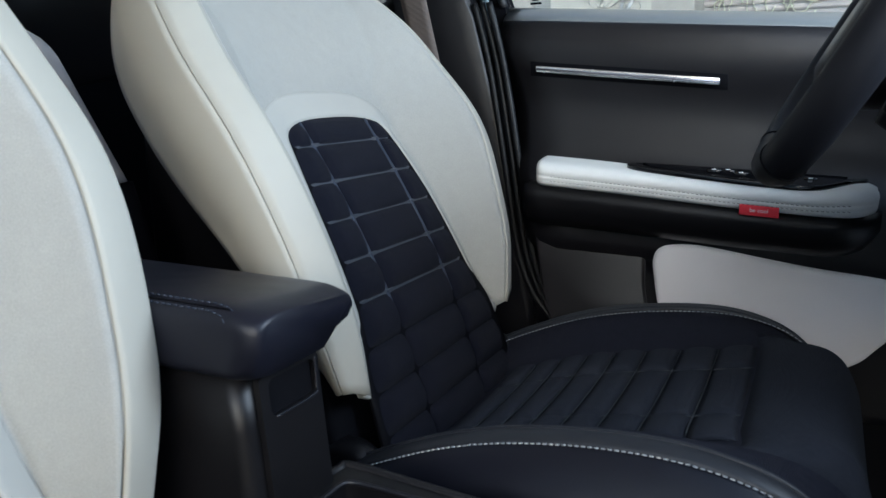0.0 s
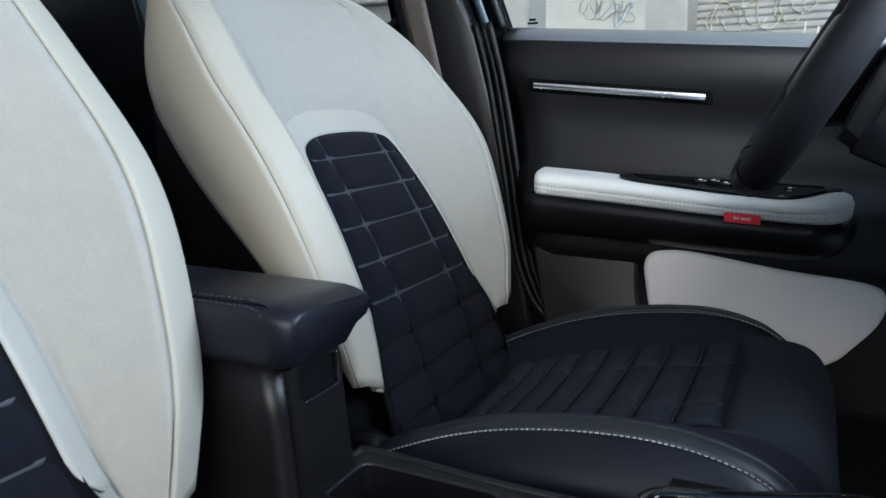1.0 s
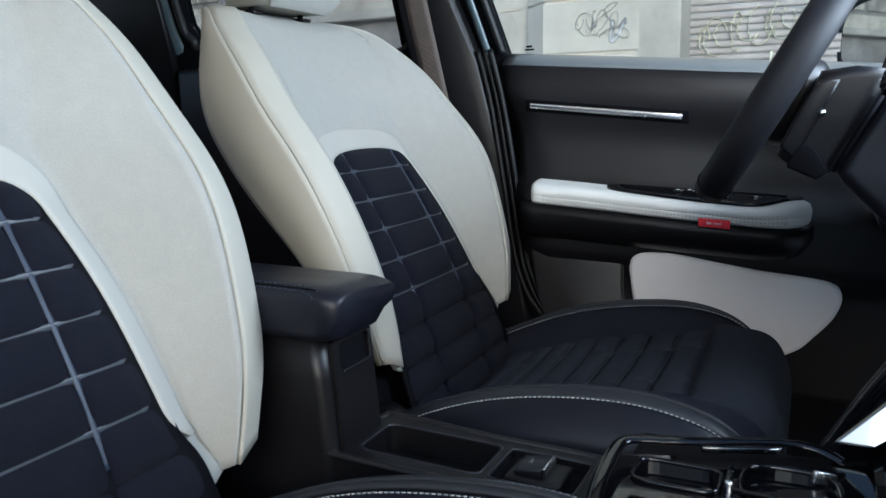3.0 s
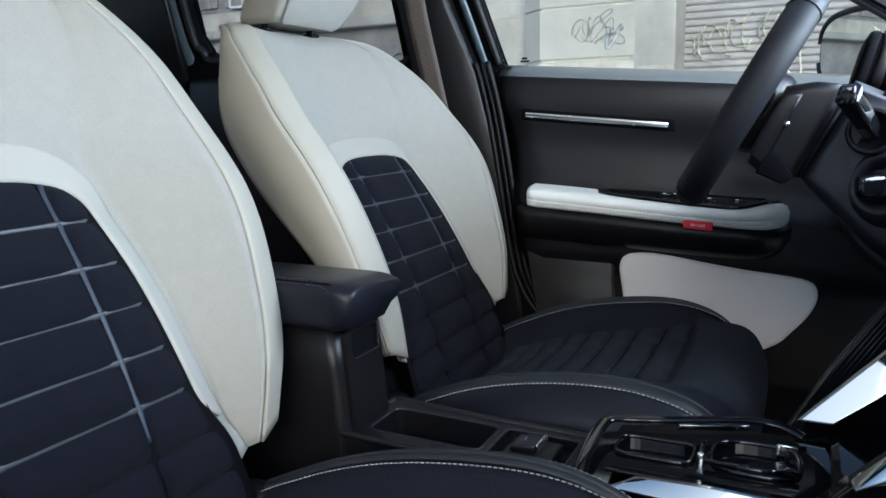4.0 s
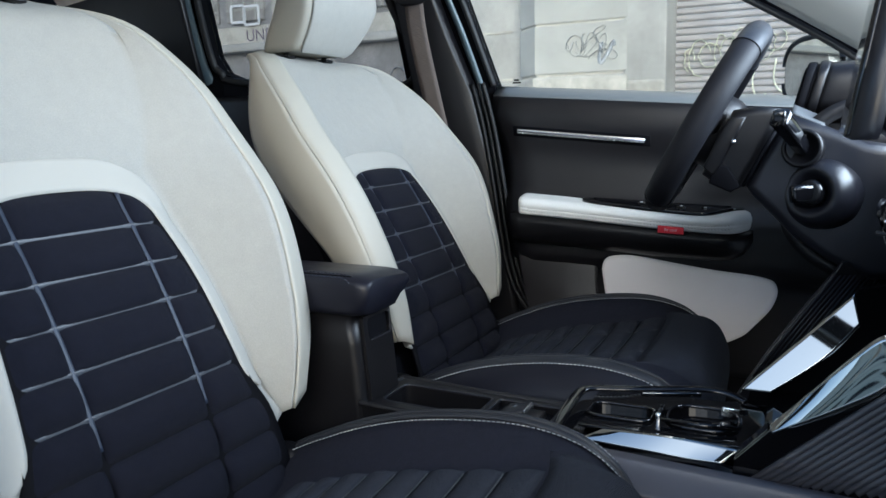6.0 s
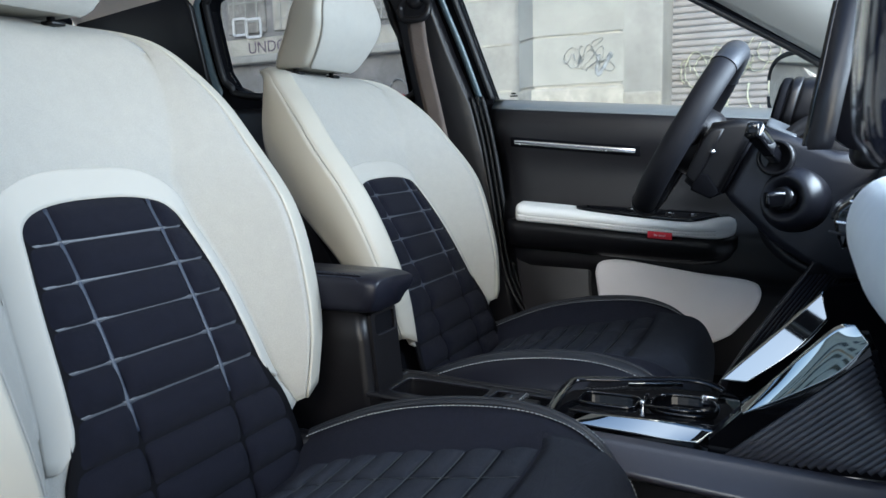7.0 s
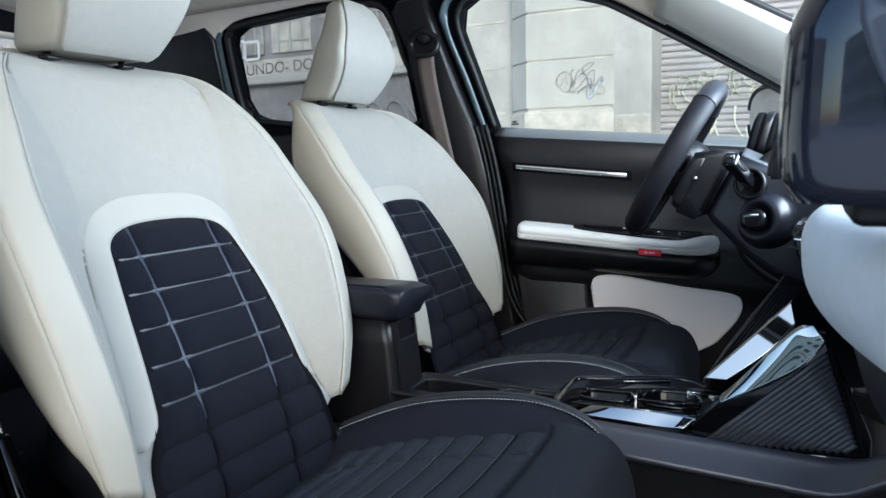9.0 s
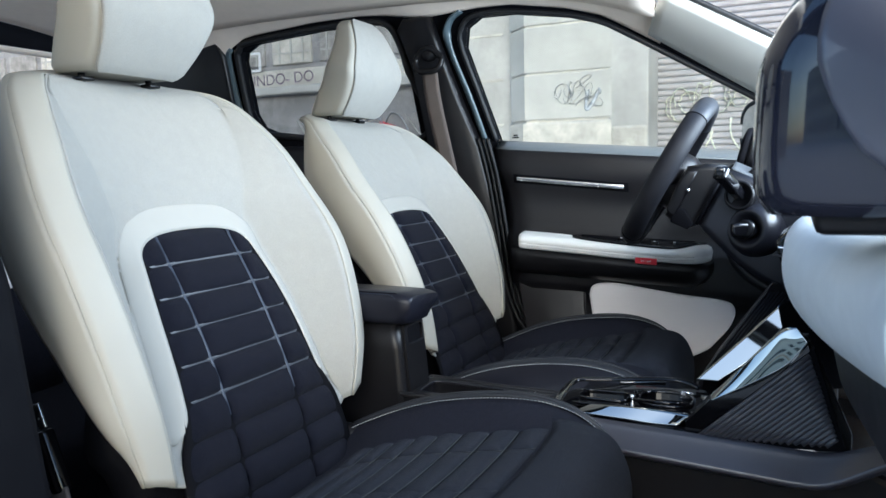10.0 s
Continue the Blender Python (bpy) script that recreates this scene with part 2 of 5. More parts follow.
def box(c, size, bevel=0.004, seg=2, rot=None):
    bm = bmesh.new()
    bmesh.ops.create_cube(bm, size=1)
    bmesh.ops.scale(bm, vec=size, verts=bm.verts)
    if bevel:
        bmesh.ops.bevel(bm, geom=bm.edges[:], offset=bevel, segments=seg, affect="EDGES", profile=0.5)
    if rot is not None:
        bmesh.ops.rotate(bm, cent=(0, 0, 0), matrix=Euler([radians(a) for a in rot]).to_matrix(), verts=bm.verts)
    bmesh.ops.translate(bm, vec=c, verts=bm.verts)
    return bm


def prism(outline, put, d0, d1, bevel=0.0, seg=2):
    """outline: 2D points; put(a, b, d) gives the 3D place; the solid runs from depth d0 to d1."""
    bm = bmesh.new()
    a = [bm.verts.new(put(x, y, d0)) for x, y in outline]
    b = [bm.verts.new(put(x, y, d1)) for x, y in outline]
    bm.faces.new(a)
    bm.faces.new(b[::-1])
    n = len(a)
    for i in range(n):
        bm.faces.new((a[i], b[i], b[(i + 1) % n], a[(i + 1) % n]))
    bmesh.ops.recalc_face_normals(bm, faces=bm.faces)
    if bevel:
        e = [e for e in bm.edges if (e.verts[0] in a and e.verts[1] in a) or (e.verts[0] in b and e.verts[1] in b)]
        bmesh.ops.bevel(bm, geom=e, offset=bevel, segments=seg, affect="EDGES", profile=0.5)
    return bm


def plate(outer, holes, put, d0, d1):
    """A flat plate with holes, of the thickness d0 to d1."""
    bm = bmesh.new()
    edges = []
    for loop in [outer] + holes:
        vs = [bm.verts.new((x, y, 0)) for x, y in loop]
        for i in range(len(vs)):
            edges.append(bm.edges.new((vs[i], vs[(i + 1) % len(vs)])))
    bmesh.ops.triangle_fill(bm, use_beauty=True, use_dissolve=False, edges=edges)
    faces = bm.faces[:]
    r = bmesh.ops.extrude_face_region(bm, geom=faces)
    top = [g for g in r["geom"] if isinstance(g, bmesh.types.BMVert)]
    for v in top:
        v.co.z = 1.0
    for v in bm.verts:
        v.co = Vector(put(v.co.x, v.co.y, d1 if v.co.z > 0.5 else d0))
    bmesh.ops.recalc_face_normals(bm, faces=bm.faces)
    return bm


def smooth_loop(pts, n=80, closed=True):
    """Catmull-Rom through points, in 2D or 3D."""
    P = np.asarray(pts, float)
    out = []
    m = len(P)
    per = max(2, n // m)
    for i in range(m if closed else m - 1):
        if closed:
            p0, p1, p2, p3 = P[(i - 1) % m], P[i], P[(i + 1) % m], P[(i + 2) % m]
        else:
            p0, p1, p2, p3 = P[max(i - 1, 0)], P[i], P[i + 1], P[min(i + 2, m - 1)]
        for k in range(per):
            t = k / per
            out.append(0.5 * ((2 * p1) + (-p0 + p2) * t + (2 * p0 - 5 * p1 + 4 * p2 - p3) * t * t + (-p0 + 3 * p1 - 3 * p2 + p3) * t ** 3))
    if not closed:
        out.append(P[-1])
    return np.array(out)


def lathe(profile, centre, axis, k=32):
    """profile: (radius, along) pairs, turned round the axis through centre."""
    ax = Vector(axis).normalized()
    u = ax.orthogonal().normalized()
    w = ax.cross(u)
    ang = np.linspace(0, 2 * np.pi, k, endpoint=False)
    R = [[np.array(Vector(centre) + ax * h + (u * math.cos(a) + w * math.sin(a)) * r) for a in ang] for r, h in profile]
    v, f = grid(np.array(R), True)
    f = f + [tuple(range(k))[::-1], tuple((len(profile) - 1) * k + i for i in range(k))]
    return v, f


def table(xs, ys):
    """A smooth function through the given places (monotone cubic by hand: cosine-eased linear would show)."""
    xs, ys = np.asarray(xs, float), np.asarray(ys, float)
    d = np.gradient(ys, xs)

    def f(x):
        x = np.clip(np.asarray(x, float), xs[0], xs[-1])
        i = np.clip(np.searchsorted(xs, x, "right") - 1, 0, len(xs) - 2)
        h = xs[i + 1] - xs[i]
        t = (x - xs[i]) / h
        return ((2 * t ** 3 - 3 * t ** 2 + 1) * ys[i] + (t ** 3 - 2 * t ** 2 + t) * h * d[i]
                + (-2 * t ** 3 + 3 * t ** 2) * ys[i + 1] + (t ** 3 - t ** 2) * h * d[i + 1])
    return f


def step(a, b, x):
    t = np.clip((np.asarray(x, float) - a) / (b - a), 0, 1)
    return t * t * (3 - 2 * t)


def words(text, size, place, turn, mat, parent):
    """Raised lettering on a face that looks towards -y."""
    cu = bpy.data.curves.new("words", "FONT")
    cu.body, cu.size, cu.align_x, cu.align_y, cu.extrude = text, size, "CENTER", "CENTER", 0.0002
    tmp = bpy.data.objects.new("words_tmp", cu)
    scene.collection.objects.link(tmp)
    me = bpy.data.meshes.new_from_object(tmp.evaluated_get(bpy.context.evaluated_depsgraph_get()))
    bpy.data.objects.remove(tmp)
    me.materials.append(M[mat])
    wd = new("lettering", me)
    wd.parent = parent
    wd.matrix_basis = Matrix.Translation(Vector(place) - origin(parent)) @ Euler((radians(90), 0, 0)).to_matrix().to_4x4() @ Euler((0, 0, radians(turn))).to_matrix().to_4x4()
    return wd


# ---- street, facade and sky side ----
def build_outside():
    gv = [(-60, -60, 0), (60, -60, 0), (60, 60, 0), (-60, 60, 0), (-60, -60, -0.3), (60, -60, -0.3), (60, 60, -0.3), (-60, 60, -0.3)]
    gf = [(0, 1, 2, 3), (7, 6, 5, 4), (0, 4, 5, 1), (1, 5, 6, 2), (2, 6, 7, 3), (3, 7, 4, 0)]
    tagged(part("ground", (gv, gf), "bounce_paving", smooth=False), "unseen stone-paved street between old buildings, made pale to bounce light", "street", kind="structure")
    tagged(part("pavement", box((-2, 4.95, 0.065), (40, 2.7, 0.13), 0.015), "paving", smooth=False), "grey stone pavement along the facade", "pavement", kind="structure")
    # wall behind the pavement, in three stretches
    wall = part("wall_plaster", box((-2.45, 6.95, 3.5), (1.20, 0.5, 7.0), 0.01), "plaster", smooth=False)
    tagged(wall, "worn pale plaster wall with faint stains", "wall", kind="structure")
    for z in (0.49, 0.97, 1.46, 1.945, 2.43, 2.92):
        part("groove", box((-2.62, 6.698, z), (0.85, 0.012, 0.022), 0), "stone_rough", wall, smooth=False)
    over = part("wall_upper", box((1.5, 7.1, 5.4), (4.4, 0.6, 4.0), 0.02), "plaster", smooth=False)
    tagged(over, "worn pale plaster wall over the shutter", "wall", kind="structure")
    # pilaster of stone blocks
    pil = thing("pilaster", (-1.38, 6.5, 0), "pale stone pilaster of large blocks with recessed joints", "pilaster", kind="structure")
    plan = lambda g: [(-1.83 - g, 6.34 - g), (-0.93, 6.34 - g), (-0.93, 6.92), (-2.06 - g, 6.92), (-2.06 - g, 6.57 - g)]
    part("core", prism(plan(-0.014), lambda x, y, d: (x, y, d), 0.0, 6.8, 0.0), "stone_rough", pil, smooth=False)
    part("rough_base", prism(plan(0.015), lambda x, y, d: (x, y, d), 0.0, 1.44, 0.025), "stone_rough", pil, "crumbling stone base", smooth=False)
    z = 1.458
    while z < 6.3:
        part("stone_block", prism(plan(0.0), lambda x, y, d: (x, y, d), z + 0.006, z + 0.468, 0.012), "stone", pil, smooth=False)
        z += 0.478
    rim = part("wall_edge", box((-0.772, 6.6375, 3.4), (0.396, 0.585, 6.8), 0.02), "plaster", smooth=False)
    tagged(rim, "pale plastered edge beside the shutter", "wall", kind="structure")
    part("rough_base", box((-0.764, 6.63, 0.70), (0.370, 0.60, 1.35), 0.03), "stone_rough", rim, smooth=False)
    # roller shutter
    sh = thing("roller_shutter", (1.5, 6.9, 0), "closed grey metal roller shutter with pale graffiti", "shutter", kind="structure")
    prof = [(0, 0), (0.018, 0.006), (0.026, 0.020), (0.026, 0.046), (0.018, 0.058), (0.0, 0.0635)]
    me = None
    for i in range(52):
        if me is None:
            P = np.array([[(x, 6.9 - d, h) for d, h in prof] for x in (-0.575, 3.7)])
            o = part("slat", sheet(P, 0.003), "shutter", sh, smooth=False)
            me = o.data
        else:
            o = new("slat", me)
            o.parent = sh
        o.location = (0, 0, 0.14 + i * 0.064)
    # spray paint strokes on the shutter, with thickness of paint
    rs = random.Random(4)
    for k in range(9):
        cx, cz = -0.45 + 0.17 * k * 0.55, 1.50 + 0.02 * k
        pts = [(cx + 0.10 * math.cos(a) * (1 if k % 3 else 0.5) + 0.02 * rs.random(), 6.866, cz + (0.17 if k % 2 else 0.11) * math.sin(a) + 0.06) for a in np.linspace(0.3 * k, 0.3 * k + 4.6, 26)]
        part("spray_stroke", tube(pts, 0.011, 6, flat=(0.023, 0.004)), "graffiti_pale", sh)
    for k in range(7):
        x0, z0 = -0.1 + 0.2 * k, 1.15 + 0.12 * (k % 3)
        pts = [(x0 + 0.16 * t + 0.03 * math.sin(9 * t + k), 6.867, z0 + 0.16 * math.sin(5 * t + k)) for t in np.linspace(0, 1, 16)]
        part("spray_stroke", tube(pts, 0.007, 6, flat=(0.008, 0.003)), "graffiti_pale", sh)
    # faded scrawls on the pilaster
    for k in range(10):
        x0, z0 = -1.72 + 0.55 * rs.random(), 1.60 + 0.24 * rs.random()
        w1, w2, p1, p2 = 3 + 5 * rs.random(), 4 + 6 * rs.random(), 6 * rs.random(), 6 * rs.random()
        s1, s2 = 0.03 + 0.09 * rs.random(), 0.03 + 0.07 * rs.random()
        pts = [(x0 + 0.12 * t + s1 * math.sin(w1 * t + p1), 6.3395, z0 + s2 * math.cos(w2 * t + p2)) for t in np.linspace(0, 1.2, 22)]
        part("scrawl", tube(pts, 0.006, 6, flat=(0.008 + 0.012 * rs.random(), 0.0012)), "graffiti_blue", pil)
    for k in range(8):
        x0, z0 = -1.72 + 0.5 * rs.random(), 1.20 + 0.12 * rs.random()
        w1, w2, p1 = 3 + 4 * rs.random(), 4 + 4 * rs.random(), 6 * rs.random()
        pts = [(x0 + 0.14 * t + 0.05 * math.sin(w1 * t + p1), 6.3435, z0 + 0.05 * math.cos(w2 * t + p1)) for t in np.linspace(0, 1.2, 20)]
        part("scrawl", tube(pts, 0.006, 6, flat=(0.006, 0.0012)), "shutter", pil)
    # darker old wall further along, with a ledge, boarded openings and scrawls
    old = tagged(part("wall_old", box((-10.1, 7.1, 3.2), (14.1, 0.5, 6.4), 0.01), "old_wall", smooth=False), "stained dark grey wall with ledge and scrawled paint", "wall", kind="structure")
    part("ledge", box((-10.0, 6.80, 2.03), (13.9, 0.16, 0.10), 0.02), "plaster", old, smooth=False)
    part("ledge", box((-10.0, 6.82, 3.72), (13.9, 0.14, 0.14), 0.02), "plaster", old, smooth=False)
    for i in range(19):
        x = -16.6 + i * 0.72
        for z in (2.62, 3.28):
            part("panel", box((x, 6.835, z), (0.60, 0.04, 0.52), 0.015), "old_panel" if (i + int(z)) % 3 else "stone_rough", old, smooth=False)
    for i in range(9):
        x = -9.4 + i * 0.72
        for z in (2.62, 3.28):
            for dx in (-0.18, 0.0, 0.18):
                part("bar", box((x + dx, 6.81, z), (0.022, 0.02, 0.50), 0), "plaster", old, smooth=False)
            for dz in (-0.12, 0.12):
                part("bar", box((x, 6.812, z + dz), (0.56, 0.02, 0.022), 0), "plaster", old, smooth=False)
    for cx, cz, s in ((-5.90, 2.45, 0.20), (-5.68, 2.42, 0.22)):
        for dx, dz, w, h in ((0, s / 2, s, 0.03), (0, -s / 2, s, 0.03), (s / 2, 0, 0.03, s), (-s / 2, 0, 0.03, s)):
            part("painted_bar", box((cx + dx, 6.805, cz + dz), (w, 0.02, h), 0.004), "white_print", old, smooth=False)
    part("band", box((-10.0, 6.845, 2.185), (13.9, 0.03, 0.23), 0.006), "stone_rough", old, "paler band with scrawled letters", smooth=False)
    words("UNDO- DO", 0.20, (-5.28, 6.826, 2.18), 1.0, "graffiti_dark", old)
    for k in range(9):
        x0 = -4.9 + 0.26 * k
        pts = [(x0 + 0.16 * math.sin(3 * t + k), 6.838, 1.52 + 0.16 * math.cos(4 * t + k)) for t in np.linspace(0, 1.5, 14)]
        part("scrawl", tube(pts, 0.02, 6, flat=(0.025, 0.004)), "graffiti_blue" if k % 3 else "plaster", old)
    part("painted_patch", box((-3.70, 6.835, 1.44), (0.34, 0.012, 0.20), 0.004, rot=(0, 20, 0)), "graffiti_red", old, smooth=False)
    # building that closes the street behind
    end = tagged(part("wall_end", box((-14.0, -1.5, 2.6), (0.6, 16.0, 5.2), 0.03), "old_wall", smooth=False), "grey stained wall that closes the street", "wall", kind="structure")
    for i in range(12):
        part("panel", box((-13.69, -8.0 + 1.25 * i, 1.9 + 0.1 * (i % 2)), (0.05, 0.9, 1.3), 0.02), "plaster" if i % 3 else "stone_rough", end, smooth=False)
    # the row of houses across the street, which the gloss surfaces mirror
    for i, (x, w, h) in enumerate(((-22.0, 17, 11.5), (-4.5, 17, 12.5), (13.5, 18, 10.5))):
        hs = thing("apartment_house", (x, -44, 0), "tall stone apartment house with rows of dark windows", "house", "houses across the street")
        part("wall", box((x, -45.5, h / 2), (w, 3.0, h), 0.05), "facade_far", hs, smooth=False)
        part("cornice", box((x, -43.9, h - 0.4), (w + 0.1, 0.5, 0.5), 0.06), "plaster", hs, smooth=False)
        for r in range(4):
            for c in range(7):
                wx, wz = x - w / 2 + (c + 0.5) * w / 7, 2.2 + r * 2.7
                if wz + 1 < h - 0.6:
                    win = part("window", box((wx, -44.01, wz), (1.15, 0.10, 1.9), 0.02), "plaster", hs, smooth=False)
                    part("pane", box((wx, -43.965, wz), (0.95, 0.03, 1.7), 0.005), "window_dark", win, smooth=False)


# ---- car body: floor, sides with openings, roof ----
def tilt_y(z):
    """The side glass and its frame lean inwards above the waist."""
    return 0.80 - 0.36 * (z - 1.05) if z > 1.05 else 0.80


FRONT_WINDOW = [(-0.037, 1.046), (-0.071, 1.181), (-0.100, 1.299), (-0.087, 1.347), (-0.047, 1.369), (0.047, 1.368), (0.193, 1.346), (0.276, 1.322),
                (0.330, 1.295), (0.460, 1.220), (0.637, 1.117), (0.73, 1.055), (0.735, 0.968), (0.45, 0.974), (0.2, 0.992), (-0.03, 1.010)]
REAR_WINDOW = [(-0.269, 1.060), (-0.273, 1.255), (-0.290, 1.337), (-0.317, 1.373), (-0.388, 1.383), (-0.539, 1.382), (-0.791, 1.366), (-0.837, 1.346),
               (-0.850, 1.322), (-0.864, 1.162), (-0.846, 1.118), (-0.776, 1.088)]
DOOR_EDGE = [(-0.035, 1.05), (-0.008, 0.95), (0.018, 0.80), (0.043, 0.64), (0.066, 0.57), (0.092, 0.53), (0.15, 0.47), (0.26, 0.43)]


def build_body():
    put_left = lambda x, z, d: (x, tilt_y(z) + d, z)
    put_right = lambda x, z, d: (x, -(tilt_y(z) + d), z)
    outer = [(-1.45, 0.24)] + [(x, 0.24) for x in (-0.8, -0.2, 0.4, 1.0)] + [(1.0, 0.6), (1.0, 0.98), (0.80, 1.10), (0.62, 1.20), (0.45, 1.31), (0.25, 1.385), (0.0, 1.425), (-0.4, 1.435), (-0.9, 1.42), (-1.3, 1.38), (-1.45, 1.2)]
    left = part("wall_left", plate(outer, [FRONT_WINDOW, REAR_WINDOW], put_left, 0.0, 0.05), "plastic_dark", smooth=False)
    tagged(left, "dark inner side of the car body with window openings", "car body", kind="structure")
    hole = [(x, z) for x, z in DOOR_EDGE] + [(0.5, 0.41), (0.80, 0.45), (0.90, 0.65), (0.90, 0.95)] + [(0.72, 1.075), (0.46, 1.235), (0.33, 1.31), (0.19, 1.36), (0.047, 1.383), (-0.047, 1.383), (-0.10, 1.347), (-0.10, 1.299), (-0.07, 1.18)]
    right = part("wall_right", plate(outer, [hole, REAR_WINDOW], put_right, 0.0, 0.05), "plastic_dark", smooth=False)
    tagged(right, "dark inner side of the car body with the front door open", "car body", kind="structure")
    # sealing strip round the open doorway
    loop = smooth_loop([(x, -tilt_y(z) + 0.008, z) for x, z in hole], 160)
    tagged(part("door_seal", tube(loop, 0.011, 8, closed=True), "rubber"), "black rubber seal round the open doorway", "seal", kind="structure")
    tagged(part("floor", box((-0.2, 0, 0.225), (2.6, 1.58, 0.05), 0.01), "carpet", smooth=False), "black carpet floor of the car", "floor", kind="structure")
    # outer skin below the waist, painted
    tagged(part("wall_tail", box((-1.47, 0, 0.65), (0.05, 1.6, 0.85), 0.01), "plastic_dark", smooth=False), "dark tail panel behind the rear seats", "car body", kind="structure")
    # roof lining: arched sheet with thickness
    xs = np.linspace(-1.35, 0.425, 34)
    edge_z = table([-1.35, -0.9, -0.4, 0.0, 0.25, 0.45, 0.52], [1.37, 1.397, 1.402, 1.388, 1.355, 1.29, 1.262])
    P = []
    for x in xs:
        ez = float(edge_z(x))
        ye = 0.615
        row = [(x, y, ez + 0.055 * (1 - (abs(y) / ye) ** 2.6) * (1 if x < 0.3 else 1 + 0.2 * (x - 0.3))) for y in np.linspace(-ye, ye, 31)]
        P.append(row)
    tagged(part("ceiling", sheet(np.array(P), 0.02, -1), "headliner"), "warm grey cloth roof lining", "roof lining", kind="structure")
    # lining that rolls down to the windows, both sides
    for s in (1, -1):
        Q = []
        for x in np.linspace(-1.35, 0.42, 40):
            ez = float(edge_z(x))
            wz = np.interp(x, [-1.35, -0.95, -0.84, -0.79, -0.54, -0.39, -0.31, -0.2, -0.10, -0.05, 0.05, 0.19, 0.28, 0.33, 0.46, 0.5],
                           [1.25, 1.28, 1.36, 1.376, 1.392, 1.393, 1.387, 1.37, 1.375, 1.379, 1.378, 1.356, 1.332, 1.305, 1.23, 1.21])
            wz = min(wz, ez - 0.004)
            yw = tilt_y(wz) - 0.012
            Q.append([(x, s * (0.612 + (yw - 0.612) * t), ez + 0.004 - (ez - wz) * t ** 1.6) for t in np.linspace(0, 1, 8)])
        tagged(part("roof_trim", sheet(np.array(Q), 0.012, -s), "headliner"), "warm grey cloth lining above the side windows", "roof lining", kind="structure")
    tagged(part("roof_skin", box((-0.40, 0, 1.492), (1.75, 1.2, 0.02), 0.008), "paint_blue", smooth=False), "blue-grey painted car roof", "car roof", kind="structure")
    # window seals and panes
    for nm, loop2, gl, lab in (("window_1", FRONT_WINDOW, "glass", "clear side window of the driver's door"), ("window_2", REAR_WINDOW, "glass_rear", "tinted rear side window")):
        w = thing(nm, (loop2[0][0], tilt_y(loop2[0][1]), loop2[0][1]), lab, "window", kind="structure")
        full = nm == "window_2"
        ring = smooth_loop([(x, tilt_y(z) - 0.004, z) for x, z in (loop2 if full else loop2[:12])], 150, full)
        part("window_seal", tube(ring, 0.010 if full else 0.007, 8, closed=full), "rubber", w, "black rubber window seal")
        pane = part("pane", prism(loop2, lambda x, z, d: (x, tilt_y(z) + d, z), 0.030, 0.034), gl, w, smooth=False)
        pane.visible_shadow = False
        if not full:
            part("printed_mark", box((0.010, tilt_y(1.052) + 0.027, 1.052), (0.020, 0.002, 0.0035), 0.0005), "plastic_dark", w, smooth=False)
            part("printed_mark", box((0.010, tilt_y(1.058) + 0.027, 1.058), (0.012, 0.002, 0.004), 0.0005), "plastic_dark", w, smooth=False)
    # painted door frame seen beside the rear edge of the front window
    fr = [(-0.068, 1.044), (-0.098, 1.168), (-0.135, 1.303), (-0.123, 1.357), (-0.085, 1.382)]
    part_pts = smooth_loop([(x, tilt_y(z) - 0.006, z) for x, z in fr], 40, False)
    tagged(part("door_frame", tube(part_pts, 0.01, 8, flat=(0.012, 0.006)), "paint_blue"), "blue-grey painted edge of the door frame", "door frame", kind="structure")
    fr2 = [(-0.90, 1.08), (-0.905, 1.16), (-0.895, 1.32), (-0.872, 1.362)]
    tagged(part("door_frame", tube(smooth_loop([(x, tilt_y(z) - 0.006, z) for x, z in fr2], 30, False), 0.02, 8, flat=(0.024, 0.006)), "paint_blue"), "blue-grey painted edge of the rear door frame", "door frame", kind="structure")
    # rubber seals between the centre pillar and the far front door
    for dx, yy, rr in ((-0.010, 0.748, 0.006), (-0.024, 0.752, 0.005), (-0.040, 0.756, 0.006)):
        pts = smooth_loop([(x + dx, (yy if z < 1.06 else tilt_y(z) - 0.052), z) for x, z in DOOR_EDGE[:7]], 50, False)
        tagged(part("door_seal", tube(pts, rr, 8), "seal"), "black rubber seal along the far door edge", "seal", kind="structure")
    # centre pillar trims
    for s, nm in ((1, "pillar_left"), (-1, "pillar_right")):
        ol = [(-0.255, 0.42), (-0.235, 1.04), (-0.245, 1.25), (-0.27, 1.345), (-0.245, 1.372), (-0.165, 1.372), (-0.15, 1.30), (-0.115, 1.16), (-0.075, 1.03), (-0.03, 0.86), (0.0, 0.68), (0.03, 0.52), (0.05, 0.42)]
        if s < 0:
            ol = [(x + (0.055 if x > -0.16 else 0.0) * float(step(1.15, 0.95, z)), z) for x, z in ol]
        tagged(part(nm, prism(ol, (lambda x, z, d, s=s: (x, s * (tilt_y(z) - d), z)), 0.0, 0.045 if s > 0 else 0.095, 0.012), "plastic_black" if s > 0 else "plastic_dark"), "black plastic trim of the centre pillar", "pillar", kind="structure")
    for s in (1,):
        ol = [(-1.35, 0.9), (-0.90, 0.96), (-0.905, 1.16), (-0.885, 1.33), (-0.90, 1.372), (-1.35, 1.33)]
        tagged(part("pillar_rear", prism(ol, (lambda x, z, d: (x, tilt_y(z) - d, z)), 0.0, 0.03, 0.01), "plastic_soft"), "black plastic trim of the rear pillar", "pillar", kind="structure")
    # front pillar: light cover from the roof to the dashboard
    P = []
    for t in np.linspace(0, 1, 20):
        bx, bz = 0.405 + t * 0.42, 1.292 - t * 0.262     # edge along the side window
